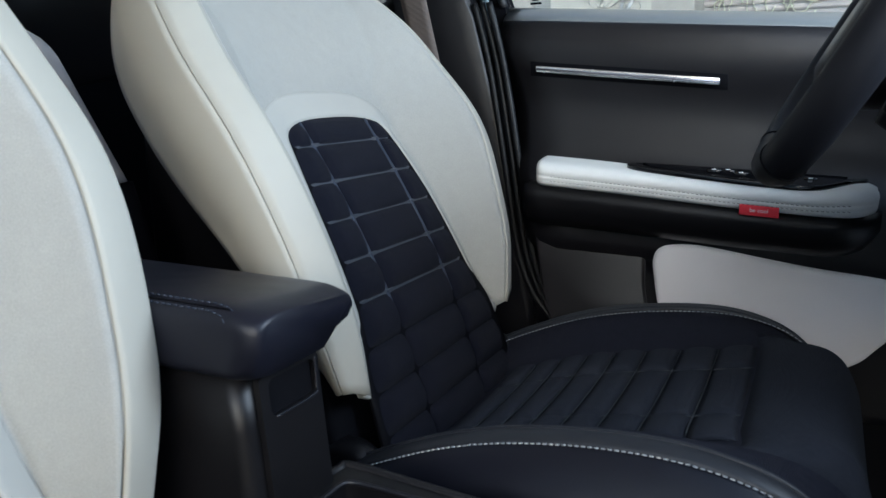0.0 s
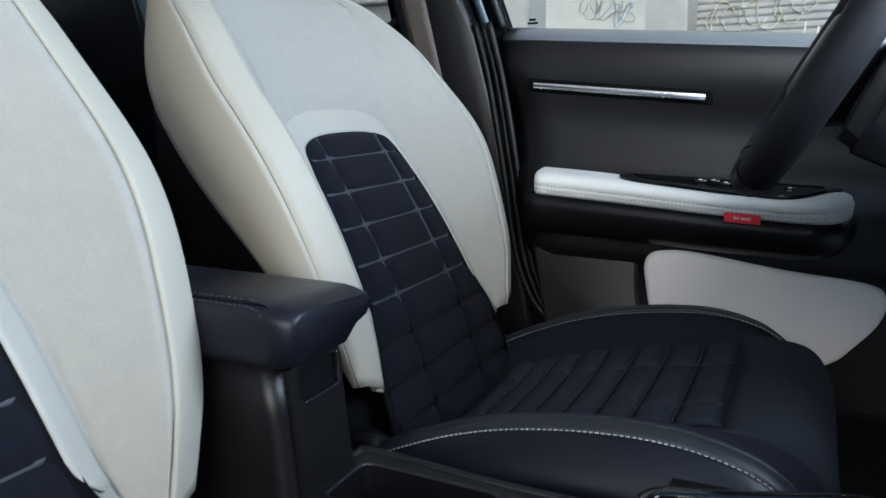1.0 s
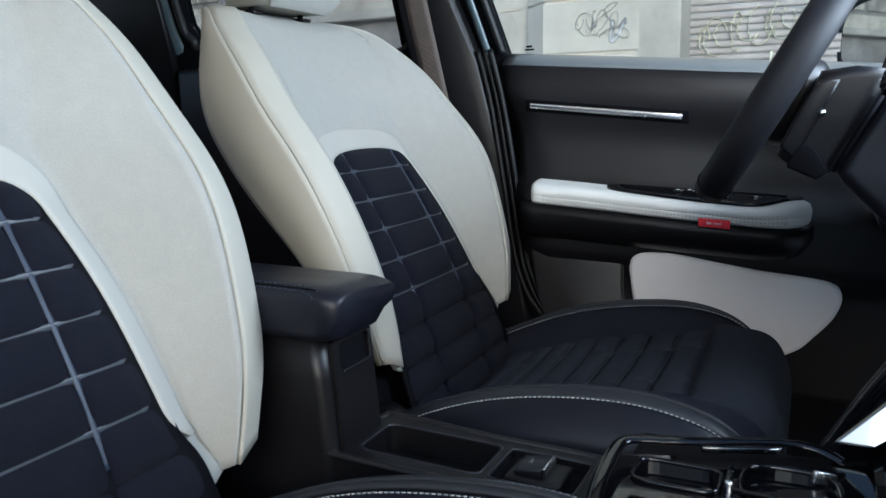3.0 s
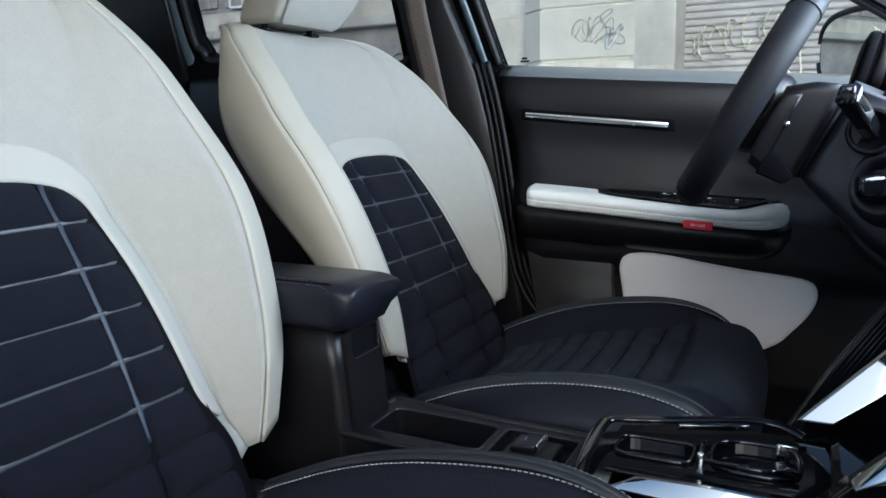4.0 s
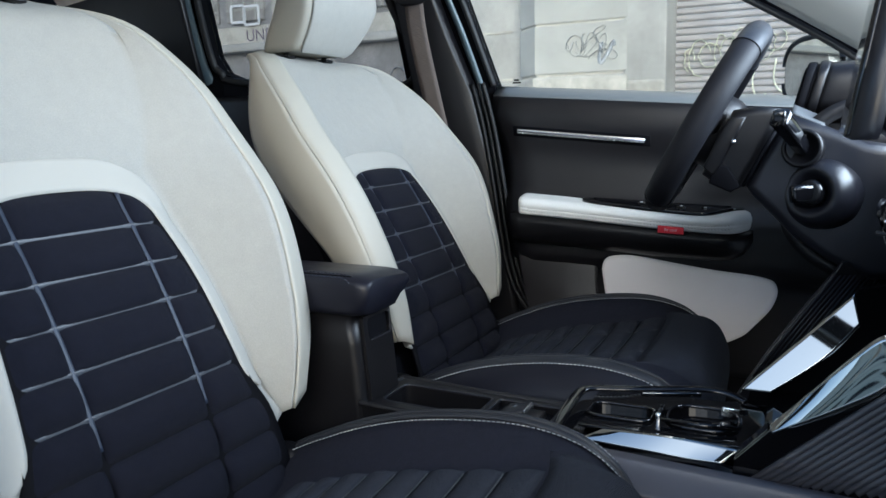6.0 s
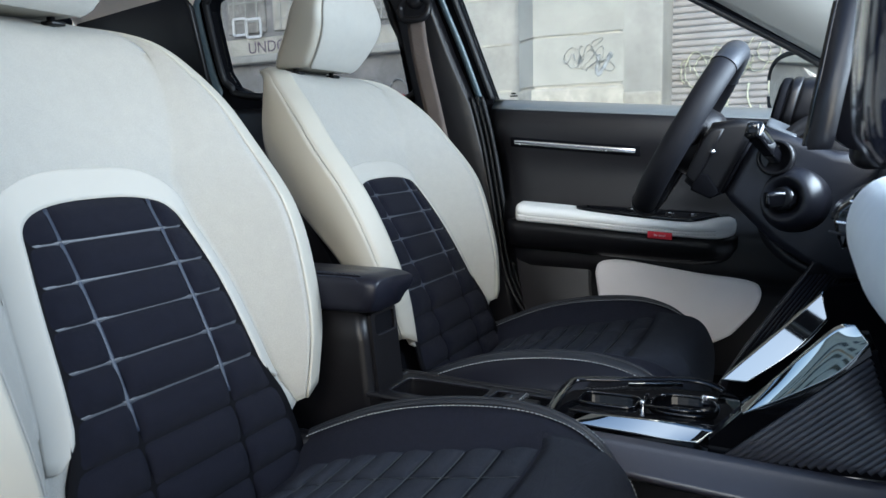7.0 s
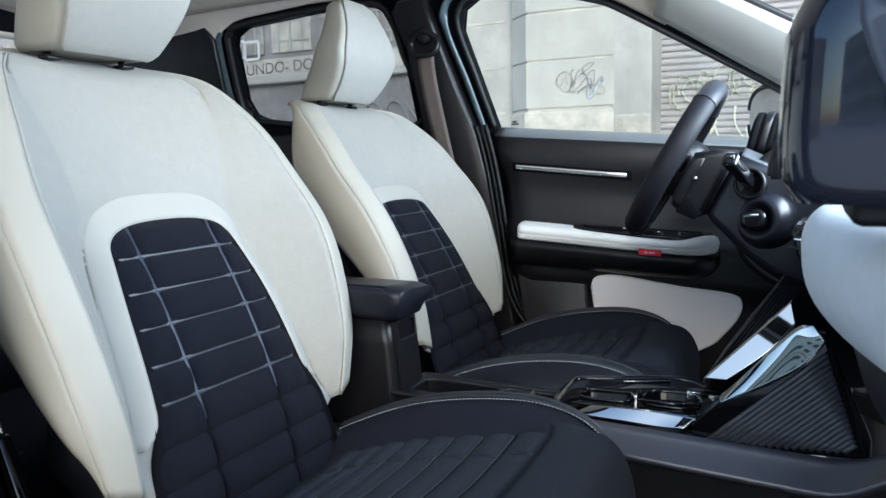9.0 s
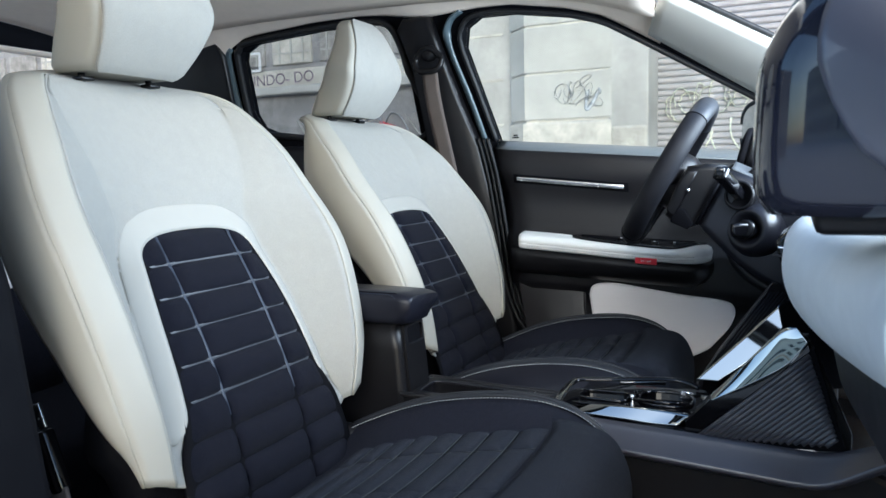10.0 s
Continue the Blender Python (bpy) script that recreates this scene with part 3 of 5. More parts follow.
        tx, tz = 0.455 + t * 0.42, 1.350 - t * 0.232     # edge along the windscreen
        yb, yt = tilt_y(bz) - 0.02, 0.555 + 0.075 * t
        P.append([(bx + (tx - bx) * k, yb + (yt - yb) * k - 0.014 * math.sin(math.pi * k), bz + (tz - bz) * k) for k in np.linspace(0, 1, 10)])
    ap = tagged(part("pillar_front", sheet(np.array(P), 0.02, -1), "pillar_light"), "pale grey cloth-covered windscreen pillar", "pillar", kind="structure")
    part("edge_strip", tube([(0.402 + t * 0.43, tilt_y(1.29 - t * 0.268) - 0.02, 1.286 - t * 0.268) for t in np.linspace(0, 1, 12)], 0.009), "rubber", ap, "black edge strip")
    for k in range(9):
        arc = [tuple(Vector(P[13][4]) + (Vector(P[15][4]) - Vector(P[13][4])) * (0.5 + 0.07 * k * math.cos(a)) + (Vector(P[13][6]) - Vector(P[13][4])) * (0.07 * k * math.sin(a)) + Vector((0, -0.001, 0))) for a in np.linspace(2.2, 4.0, 8)]
        if k > 1:
            part("grille_slot", tube(arc, 0.0006, 5), "plastic_black", ap)
    part("edge_strip", tube([(0.458 + t * 0.42, 0.553 + 0.075 * t, 1.354 - t * 0.232) for t in np.linspace(0, 1, 12)], 0.006), "rubber", ap, "black edge strip")
    # pale strip at the lining's rear end
    tagged(part("trim_rear", box((-1.405, 0.0, 1.352), (0.03, 1.16, 0.016), 0.005), "headliner", smooth=False), "pale strip at the rear end of the roof lining", "trim", kind="structure")
    # rear hatch frame
    tagged(part("wall_hatch", plate([(-0.76, 0.85), (0.76, 0.85), (0.72, 1.47), (-0.72, 1.47)], [[(-0.60, 1.08), (0.60, 1.08), (0.57, 1.352), (-0.57, 1.352)]], lambda a, b, d: (-1.46 + d + 0.0 * b, a, b), 0.0, 0.03), "plastic_dark", smooth=False), "dark frame of the rear window", "car body", kind="structure")


# ---- far door ----
def build_door():
    d = thing("door_1", (0.35, 0.78, 0.43), "black car door panel with white armrest and chrome strip", "car door", kind="structure")
    belt = lambda x: 1.043 - 0.075 * (x + 0.03)
    edge = table([z for x, z in DOOR_EDGE][::-1], [x for x, z in DOOR_EDGE][::-1])
    prof = smooth_loop([(0.800, 0.002), (0.782, -0.002), (0.762, -0.009), (0.746, -0.018), (0.735, -0.033), (0.7295, -0.053)], 36, False)

    def card_y(k):
        return 0.728 + 0.012 * math.sin(math.pi * min(1, k / 0.30)) ** 2 - 0.030 * float(step(0.27, 0.40, k)) + 0.03 * float(step(0.55, 0.62, k)) - 0.004 * k

    xs = np.linspace(0, 1, 30)
    Q, L = [], []
    for t in xs:
        turn = 0.03 * float(step(0.06, 0.0, t))
        x0 = float(edge(1.03))
        x = x0 + (0.86 - x0) * t
        col = [(x, min(0.80, y + turn), belt(x) + dz) for y, dz in prof]
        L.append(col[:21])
        col = col[20:]
        for k in np.linspace(0, 1, 40):
            zz = 1.0 - 0.58 * k
            x0 = float(edge(min(max(zz + 0.02, 0.432), 1.05)))
            x = x0 + (0.86 - x0) * t
            col.append((x, card_y(k) + turn, belt(x) - 0.070 - (belt(x) - 0.070 - 0.42) * k))
        Q.append(col)
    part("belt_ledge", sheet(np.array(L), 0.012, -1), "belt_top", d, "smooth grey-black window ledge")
    part("door_card", sheet(np.array(Q), 0.012, -1), "plastic_soft", d, "black grained door lining")
    part("door_shell", box((0.42, 0.785, 0.70), (0.84, 0.02, 0.56), 0.006), "plastic_dark", d, smooth=False)
    # recess and chrome strip
    at = lambda x, z: card_y((belt(x) - 0.070 - z) / (belt(x) - 0.070 - 0.42))
    zl = lambda x: 0.9385 - 0.0265 * (x - 0.046) / 0.286
    slot = [(x, zl(x) + 0.0115 * s_) for s_, seq in ((1, np.linspace(0.036, 0.342, 10)), (-1, np.linspace(0.342, 0.036, 10))) for x in seq]
    part("strip_recess", prism(slot, lambda x, z, k: (x, at(x, z) - k, z), -0.004, 0.0012, 0.001), "plastic_dark", d)
    for off, hh, mat in ((0.0, 0.0105, "chrome"), (0.0, 0.0035, "silver")):
        bar = [(x, zl(x) + 0.5 * hh * s_) for s_, seq in ((1, np.linspace(0.047, 0.331, 8)), (-1, np.linspace(0.331, 0.047, 8))) for x in seq]
        part("chrome_strip", prism(bar, lambda x, z, k: (x, at(x, zl(x)) - k, z), 0.0, 0.006 if hh > 0.005 else 0.0068, 0.0012 if hh > 0.005 else 0.0), mat, d, "polished chrome strip")
    # armrest
    top = table([0.06, 0.17, 0.235, 0.30, 0.40, 0.47, 0.515, 0.56], [0.797, 0.789, 0.783, 0.777, 0.768, 0.765, 0.771, 0.767])
    low = table([0.06, 0.2, 0.40, 0.52, 0.56], [0.762, 0.752, 0.737, 0.733, 0.737])
    A = []
    for x in np.concatenate([np.linspace(0.070, 0.09, 5), np.linspace(0.11, 0.50, 24), np.linspace(0.51, 0.549, 9)]):
        e = 1.0
        if x < 0.09:
            e = math.sqrt(max(0.02, 1 - ((0.09 - x) / 0.0205) ** 2)) * 0.3 + 0.7
        if x > 0.505:
            e = math.sqrt(max(0.0, 1 - ((x - 0.505) / 0.0445) ** 2)) * 0.85 + 0.15
        zt, zl = float(top(x)), float(low(x))
        yi = 0.735 - (0.735 - 0.646) * e
        if x > 0.505:
            zt, zl = zt - 0.013 * (1 - e) ** 1.3, zl + 0.006 * (1 - e) ** 2
        h = zt - zl
        A.append([(x, 0.742, zt + 0.004), (x, yi + 0.05 * e, zt + 0.002), (x, yi + 0.024, zt), (x, yi + 0.012, zt - 0.06 * h), (x, yi + 0.004, zt - 0.18 * h), (x, yi + 0.0005, zt - 0.34 * h),
                  (x, yi, zl + 0.58 * h), (x, yi, zl + 0.44 * h), (x, yi + 0.0010, zl + 0.40 * h), (x, yi, zl + 0.36 * h), (x, yi, zl + 0.24 * h), (x, yi + 0.0010, zl + 0.20 * h), (x, yi + 0.0005, zl + 0.16 * h), (x, yi + 0.002, zl + 0.05 * h), (x, yi + 0.008, zl - 0.002), (x, 0.742, zl - 0.004)])
    A = np.array(A)
    v, f = grid(A)
    n = A.shape[1]
    f = f + [tuple(range(n))[::-1], tuple((len(A) - 1) * n + i for i in range(n))]
    arm = part("armrest_pad", (v, f), "armrest_white", d, "white leatherette armrest with black stitching")
    dash = []
    for x in np.arange(0.10, 0.515, 0.0062):
        for off in (0.20, 0.40):
            p = Vector((x, 0.6455, float(low(x)) + off * (float(top(x)) - float(low(x)))))
            dash.append(tube([p, p + Vector((0.0034, 0, -0.0003))], 0.00038, 4))
    tagged(part("stitching", join(*dash), "plastic_dark", arm), "dark stitches", kind="stuff")
    # switch pod: glossy black panel set into the pad
    pod = [(0.208, 0.700), (0.225, 0.672), (0.30, 0.662), (0.40, 0.660), (0.475, 0.664), (0.515, 0.690), (0.525, 0.728), (0.40, 0.733), (0.24, 0.733)]
    pz = lambda x: float(top(x)) + 0.0035
    part("switch_panel", prism(smooth_loop(pod, 60), lambda x, y, k: (x, y, pz(x) + k), -0.004, 0.003, 0.001), "gloss_black", d, "glossy black window switch panel")
    part("switch_recess", prism([(0.222, 0.728), (0.245, 0.684), (0.33, 0.680), (0.46, 0.680), (0.50, 0.70), (0.51, 0.728)], lambda x, y, k: (x, y, pz(x) + k), 0.002, 0.0045), "plastic_dark", d, smooth=False)
    for x, y in ((0.335, 0.690), (0.372, 0.690), (0.352, 0.708), (0.415, 0.690), (0.462, 0.692), (0.442, 0.706)):
        sw = part("window_switch", box((x, y, pz(x) + 0.007), (0.020, 0.012, 0.009), 0.003), "gloss_black", d)
        part("switch_mark", box((x, y - 0.0055, pz(x) + 0.0105), (0.006, 0.002, 0.0016), 0.0004), "white_print", sw)
    # dark body under the armrest
    B = []
    for x in np.linspace(0.055, 0.552, 24):
        e = math.sqrt(max(0.0, 1 - max(0, (x - 0.49) / 0.066) ** 2))
        zl = float(low(min(x, 0.55))) - 0.003
        h = (0.066 - 0.008 * (x / 0.5)) * (0.35 + 0.65 * e)
        B.append([(x, 0.74, zl + 0.003), (x, 0.655 + 0.06 * (1 - e), zl + 0.001), (x, 0.653 + 0.06 * (1 - e), zl - 0.3 * h), (x, 0.660 + 0.055 * (1 - e), zl - 0.75 * h), (x, 0.680 + 0.04 * (1 - e), zl - h), (x, 0.74, zl - h - 0.01)])
    B = np.array(B)
    v, f = grid(B)
    n = B.shape[1]
    f = f + [tuple(range(n))[::-1], tuple((len(B) - 1) * n + i for i in range(n))]
    part("armrest_body", (v, f), "plastic_black", d, "black plastic body under the armrest")
    # grained panel between the door's rear edge and the pale panel
    ol = smooth_loop([(0.052, 0.690), (0.10, 0.690), (0.19, 0.682), (0.228, 0.672), (0.236, 0.640), (0.240, 0.590), (0.258, 0.540), (0.30, 0.490), (0.29, 0.45), (0.16, 0.46), (0.09, 0.52), (0.060, 0.62)], 80)
    part("rear_panel", prism(ol, lambda x, z, k: (x, 0.716 - 0.16 * (0.69 - z) - k, z), -0.014, 0.0, 0.007, 3), "door_grain", d, "dark brown-grey grained panel")
    # pale lower panel
    ol = smooth_loop([(0.252, 0.625), (0.251, 0.645), (0.258, 0.662), (0.278, 0.671), (0.33, 0.672), (0.466, 0.652), (0.572, 0.640), (0.600, 0.618), (0.592, 0.580), (0.562, 0.540), (0.535, 0.513), (0.48, 0.49), (0.38, 0.48), (0.30, 0.50), (0.265, 0.56)], 90)
    part("lower_panel", prism(ol, lambda x, z, k: (x, 0.699 - k, z), -0.02, 0.008, 0.009, 4), "trim_grey", d, "pale grey lower door panel")
    # red fabric tag with white words
    tx0, tx1 = 0.376, 0.427
    tg = part("fabric_tag", prism([(tx0, float(low(tx0)) + 0.006), (tx1, float(low(tx1)) + 0.006), (tx1, float(low(tx1)) - 0.0085), (tx0, float(low(tx0)) - 0.0085)], lambda x, z, k: (x, 0.6465 - k, z), 0.0, 0.0022, 0.0006), "red_tag", d, "red woven tag")
    words("be cool", 0.0080, ((tx0 + tx1) / 2, 0.6438, float(low(0.402)) - 0.0008), -3.2, "white_print", tg)


# ---- front seats ----
Z_REF = 0.714
SEAT = {"base": 0.0, "slope": 0.5, "curve": 0.63, "head": 0.0, "lift": 0.0, "wide": 0.0, "cushion": 0.0, "inboard": 0.0, "crown": 1.0}


def xc(z):
    """The backrest's centre line: curved below, straight from the shoulder blades up."""
    t = np.asarray(z, float) - Z_REF
    k = np.minimum(t, 0.136)
    return SEAT["base"] - SEAT["slope"] * k - SEAT["curve"] * k ** 2 - (SEAT["slope"] + 2 * SEAT["curve"] * 0.136) * (t - k)


HALF = table([0.49, 0.59, 0.600, 0.613, 0.635, 0.67, 0.736, 0.84, 0.922, 0.967, 1.01, 1.046, 1.08, 1.10, 1.115, 1.121],
             [0.226, 0.226, 0.230, 0.234, 0.241, 0.252, 0.264, 0.2715, 0.259, 0.246, 0.228, 0.207, 0.168, 0.130, 0.08, 0.04])
RISE = table([0.49, 0.56, 0.60, 0.63, 0.67, 0.736, 0.84, 0.922, 0.967, 1.01, 1.046, 1.08, 1.13],
             [0.004, 0.005, 0.011, 0.019, 0.031, 0.0460, 0.062, 0.055, 0.049, 0.037, 0.024, 0.008, 0.0])
STRIP = table([0.49, 0.60, 0.66, 0.90, 1.02, 1.08, 1.13], [0.030, 0.034, 0.038, 0.038, 0.038, 0.040, 0.040])
INSERT = table([0.45, 0.58, 0.612, 0.626, 0.638, 0.652, 0.686, 0.72, 0.765, 0.80, 0.84, 0.865, 0.90], [0.178, 0.170, 0.163, 0.157, 0.150, 0.146, 0.141, 0.137, 0.132, 0.126, 0.117, 0.111, 0.106])
REAR = table([0.49, 0.60, 0.64, 0.67, 0.72, 0.77, 0.82, 0.89, 0.94, 0.97, 1.00, 1.03, 1.06, 1.12], [0.0, 0.0, -0.002, -0.011, -0.020, -0.025, -0.032, -0.039, -0.041, -0.036, -0.024, -0.008, 0.002, -0.03])
ROWS_Z = [0.884, 0.840, 0.798, 0.757, 0.714, 0.671, 0.625, 0.580, 0.535, 0.492]
ROWS_X = [0.105, 0.140, 0.175, 0.212, 0.250, 0.290, 0.333, 0.378, 0.422]


def back_place(z, u, n, yc):
    z = np.asarray(z, float)
    s = -SEAT["slope"] - 2 * SEAT["curve"] * np.minimum(z - Z_REF, 0.136)
    k = np.sqrt(1 + s * s)
    u = np.asarray(u, float)
    n = n + SEAT["inboard"] * step(0.15, 0.22, -u) * step(0.98, 0.72, z)
    u = u + SEAT["wide"] * step(0.12, 0.22, u) * step(0.70, 0.84, z) * step(1.12, 1.05, z)
    return np.stack([xc(z) + n / k, yc + u + 0 * z, z - n * s / k + SEAT["lift"] * step(0.84, 1.06, z)], -1)


FOOT = table([0.885, 0.90, 0.925, 0.96, 0.99, 1.03, 1.066, 1.12], [0.124, 0.127, 0.137, 0.148, 0.156, 0.163, 0.163, 0.160])
DISH = table([0.885, 0.90, 0.925, 0.96, 0.99, 1.03, 1.066, 1.12], [0.02, 0.06, 0.20, 0.36, 0.46, 0.60, 0.75, 0.82])


def back_creases(z):
    """Half widths at the insert's edge, at the foot of the side bolster, at the cloth's seam and at the outer edge."""
    w = HALF(z)
    s2 = w - np.minimum(STRIP(z), 0.45 * w)
    a = np.minimum(INSERT(np.minimum(z, 0.885)), s2 - 0.022)
    k = step(0.875, 0.900, z)
    foot = np.minimum((a + 0.030) * (1 - k) + FOOT(z) * k, s2 - 0.005)
    return a, np.maximum(foot, a + 0.002), s2, w


def back_rise(z, u):
    """Low flat centre below, dished between the bolsters above, a ridge at the cloth's seam."""
    au = np.abs(u)
    a, foot, s2, w = back_creases(z)
    dip = 0.012 * step(0.585, 0.65, z) * step(0.895, 0.84, z)
    ridge = 0.010 * step(0.59, 0.68, z) * step(1.11, 1.03, z)
    up = step(0.885, 0.915, z)
    top = RISE(z) + ridge
    knee = -dip * (1 - up) + DISH(z) * top * up
    low = -dip * np.clip((au - a) / (foot - a), 0, 1)
    dish = DISH(z) * top * np.clip(au / foot, 0, 1) ** 1.8
    k = np.clip((au - foot) / (s2 - foot), 0, 1)
    n = low * (1 - up) + dish * up + (top - knee) * k
    t = np.clip((au - s2) / (w - s2), 0, 1)
    n = n - ridge * t ** 1.7
    n = n - 0.0035 * np.clip((au - (w - 0.005)) / 0.005, 0, 1) ** 2
    n = n + 0.008 * step(0.88, 0.96, z) * (1 - (au / 0.3) ** 2)
    n = n - 0.045 * step(1.045, 1.123, z) ** 1.5
    return n


CUSH_C = smooth_loop([(0.04, 0.487), (0.10, 0.511), (0.17, 0.536), (0.24, 0.556), (0.32, 0.572), (0.40, 0.587), (0.455, 0.599), (0.49, 0.600), (0.513, 0.588), (0.527, 0.563), (0.531, 0.53), (0.525, 0.46), (0.515, 0.40)], 120, False)
CUSH_R = smooth_loop([(0.04, 0.520), (0.10, 0.550), (0.17, 0.580), (0.24, 0.600), (0.32, 0.612), (0.385, 0.613), (0.438, 0.600), (0.473, 0.577), (0.497, 0.548), (0.512, 0.518), (0.518, 0.49), (0.515, 0.44), (0.508, 0.40)], 120, False)


def cushion_place(i, u, yc, lift=0.0):
    """i: index along the cushion's curves, may be fractional."""
    i = np.asarray(i, float)
    k = np.arange(len(CUSH_C))
    au = np.abs(u)
    m = step(0.125, 0.205, au)
    c = np.stack([np.interp(i, k, CUSH_C[:, 0]), np.interp(i, k, CUSH_C[:, 1])], -1)
    r = np.stack([np.interp(i, k, CUSH_R[:, 0]), np.interp(i, k, CUSH_R[:, 1])], -1)
    p = c + (r - c) * np.asarray(m)[..., None]
    over = np.clip(au - 0.205, 0, 0.05)
    z = p[..., 1] - 0.9 * over ** 2 / 0.05 + lift - 0.006 * (1 - np.clip(au / 0.13, 0, 1) ** 2)
    x = p[..., 0] + 0.022 * step(0.30, 0.47, p[..., 0]) * step(0.10, 0.20, -np.asarray(u)) * step(0.52, 0.58, z)
    return np.stack([x, yc + u + 0 * i, z + SEAT["cushion"]], -1)


def cushion_index(x):
    return np.interp(x, CUSH_C[:70, 0], np.arange(70))


def stitches(P, gap, length, r):
    P = np.asarray(P, float)
    d = np.concatenate([[0], np.cumsum(np.linalg.norm(np.diff(P, axis=0), axis=1))])
    out = []
    for s in np.arange(0.004, d[-1] - length, gap):
        a = np.array([np.interp(s, d, P[:, k]) for k in range(3)])
        b = np.array([np.interp(s + length, d, P[:, k]) for k in range(3)])
        out.append(tube([a, b], r, 4))
    return join(*out)


def build_seat(yc, **shape):
    SEAT.update(shape)
    seat = thing("front_seat", (0.25, yc, 0.25), "white cloth car seat with quilted black centre and base", "car seat", "front seats")
    def hem(z, u):
        """The white cover's lower edge rises towards the outside."""
        return z - 0.42 * (HALF(z) - np.abs(u)) * step(0.68, 0.60, z)

    zs = 0.606 + 0.515 * (1 - (1 - np.linspace(0, 1, 64)) ** 1.35)
    # white cloth cover, from seam to seam
    P = []
    for z in zs:
        a, foot, s2, w = (float(q) for q in back_creases(z))
        half = np.concatenate([np.linspace(0, a, 14), np.linspace(a, foot, 6)[1:], np.linspace(foot, s2, 13)[1:]])
        u = np.concatenate([-half[:0:-1], half])
        zz = hem(np.full_like(u, z), u)
        P.append(back_place(zz, u, back_rise(np.full_like(u, z), u), yc))
    cover = part("backrest_cover", sheet(np.array(P), 0.004, 1), "fabric_white", seat, "off-white woven cloth backrest")
    for s in (1, -1):
        A, P = [], []
        for z in zs:
            a, foot, s2, w = (float(q) for q in back_creases(z))
            u = np.concatenate([np.linspace(s2, w - 0.005, 8), w - 0.005 + 0.005 * np.sin(np.linspace(0.2, np.pi / 2, 6))])
            n = back_rise(np.full_like(u, z), u)
            A.append(back_place(hem(np.full_like(u, z), u), s * u, n, yc))
            n1 = float(n[-1])
            back = min(float(REAR(z)), n1 - 0.004)
            k = np.linspace(0, 1, 12)
            u = w + 0.006 * np.sin(np.pi * np.minimum(1, k * 1.15)) * float(step(0.62, 0.70, z)) - 0.006 * k ** 3
            if s > 0:
                u = w + 0.0025 * np.sin(np.pi * np.minimum(1, k * 2.4)) * float(step(0.62, 0.70, z)) - 0.050 * k * float(step(0.70, 0.86, z))
            zz = np.full_like(u, z)
            P.append(back_place(zz, s * u, n1 + (back - n1) * k, yc))
        strip_ = part("bolster_strip", sheet(np.array(A), 0.004, s), "leather_cream", seat, "white leatherette bolster strip")
        side = part("side_panel", sheet(np.array(P), 0.004, s), "leather_cream", seat, "cream leatherette side panel")
        zl = np.linspace(0.612, 1.085, 70)
        a, foot, s2, w = back_creases(zl)
        for name, u, lift, rad, mat, owner in (("seam", w - 0.001, 0.0004, 0.0011, "piping", side), ("seam", s2, 0.0006, 0.0009, "piping", strip_), ("welt", w - 0.0075, 0.0, 0.0013, "leather_cream", strip_)):
            part(name, tube(back_place(zl, s * u, back_rise(zl, u) + lift, yc), rad, 6), mat, owner)
        for off in (0.0050, 0.0100):
            u = w - off
            tagged(part("stitching", stitches(back_place(zl, s * u, back_rise(zl, u) + 0.0007, yc), 0.0060, 0.0036, 0.0005), "piping", strip_), "fine stitches", kind="stuff")
        # welted seam where the centre cloth meets the bolster cloth
        zl = np.linspace(0.900, 1.066, 26)
        u = s * back_creases(zl)[1]
        part("seam", tube(back_place(zl, u, back_rise(zl, u) + 0.0002, yc), 0.0005, 6), "piping", cover)
    # dark backing and the quilted pads
    P = []
    for z in np.linspace(0.47, 0.838 + 0.048 * SEAT["crown"], 40):
        a = float(INSERT(z)) + 0.004
        if z > 0.838 + 0.022 * SEAT["crown"]:
            a *= math.sqrt(max(0.02, 1 - ((z - 0.838 - 0.022 * SEAT["crown"]) / (0.0265 * SEAT["crown"])) ** 2)) * 0.35 + 0.65
        u = np.linspace(-a, a, 25)
        zz = np.full_like(u, z)
        P.append(back_place(zz, u, -0.0012 + 0 * u, yc))
    insert = part("backrest_insert", sheet(np.array(P), 0.006, 1), "plastic_dark", seat, "quilted black cloth centre panel")
    top_z = lambda u: 0.838 + 0.046 * SEAT["crown"] * (1 - np.clip(np.abs(u) / 0.1155, 0, 1) ** 3.5) ** 0.4
    for r in range(9):
        z1, z0 = ROWS_Z[r], ROWS_Z[r + 1]
        for c in range(3):
            t = np.array((0, 0.03, 0.08, 0.18, 0.34, 0.5, 0.66, 0.82, 0.92, 0.97, 1))
            G = []
            for k in (0, 0.03, 0.08, 0.16, 0.32, 0.5, 0.68, 0.84, 0.92, 0.97, 1):
                zrow = z0 + (z1 - z0) * k
                a = float(INSERT(min(zrow, 0.845)))
                lo, hi = ((-a, -0.072), (-0.072, 0.072), (0.072, a))[c]
                gap = 0.0024 if r < 5 else 0.0020
                u = lo + gap + (hi - lo - 2 * gap) * t
                zz = np.full_like(u, zrow)
                if r == 0:
                    zz = z0 + (top_z(u) - z0) * k
                ends = (0.0026 if r < 5 else 0.0024, 0.0026 if r < 6 else 0.0024)
                zz = zz + (ends[0] if k == 0 else -ends[1] if k == 1 else 0)
                puff = (1 - np.abs(2 * t - 1) ** 12) * (1 - abs(2 * k - 1) ** (5 if r < 4 else 2.6)) * (1.0 if r < 4 else 1.4)
                puff = puff * step(0.001, 0.028, a - np.abs(u)) * (step(-0.001, 0.013, top_z(u) - zz) if r == 0 else 1.0)
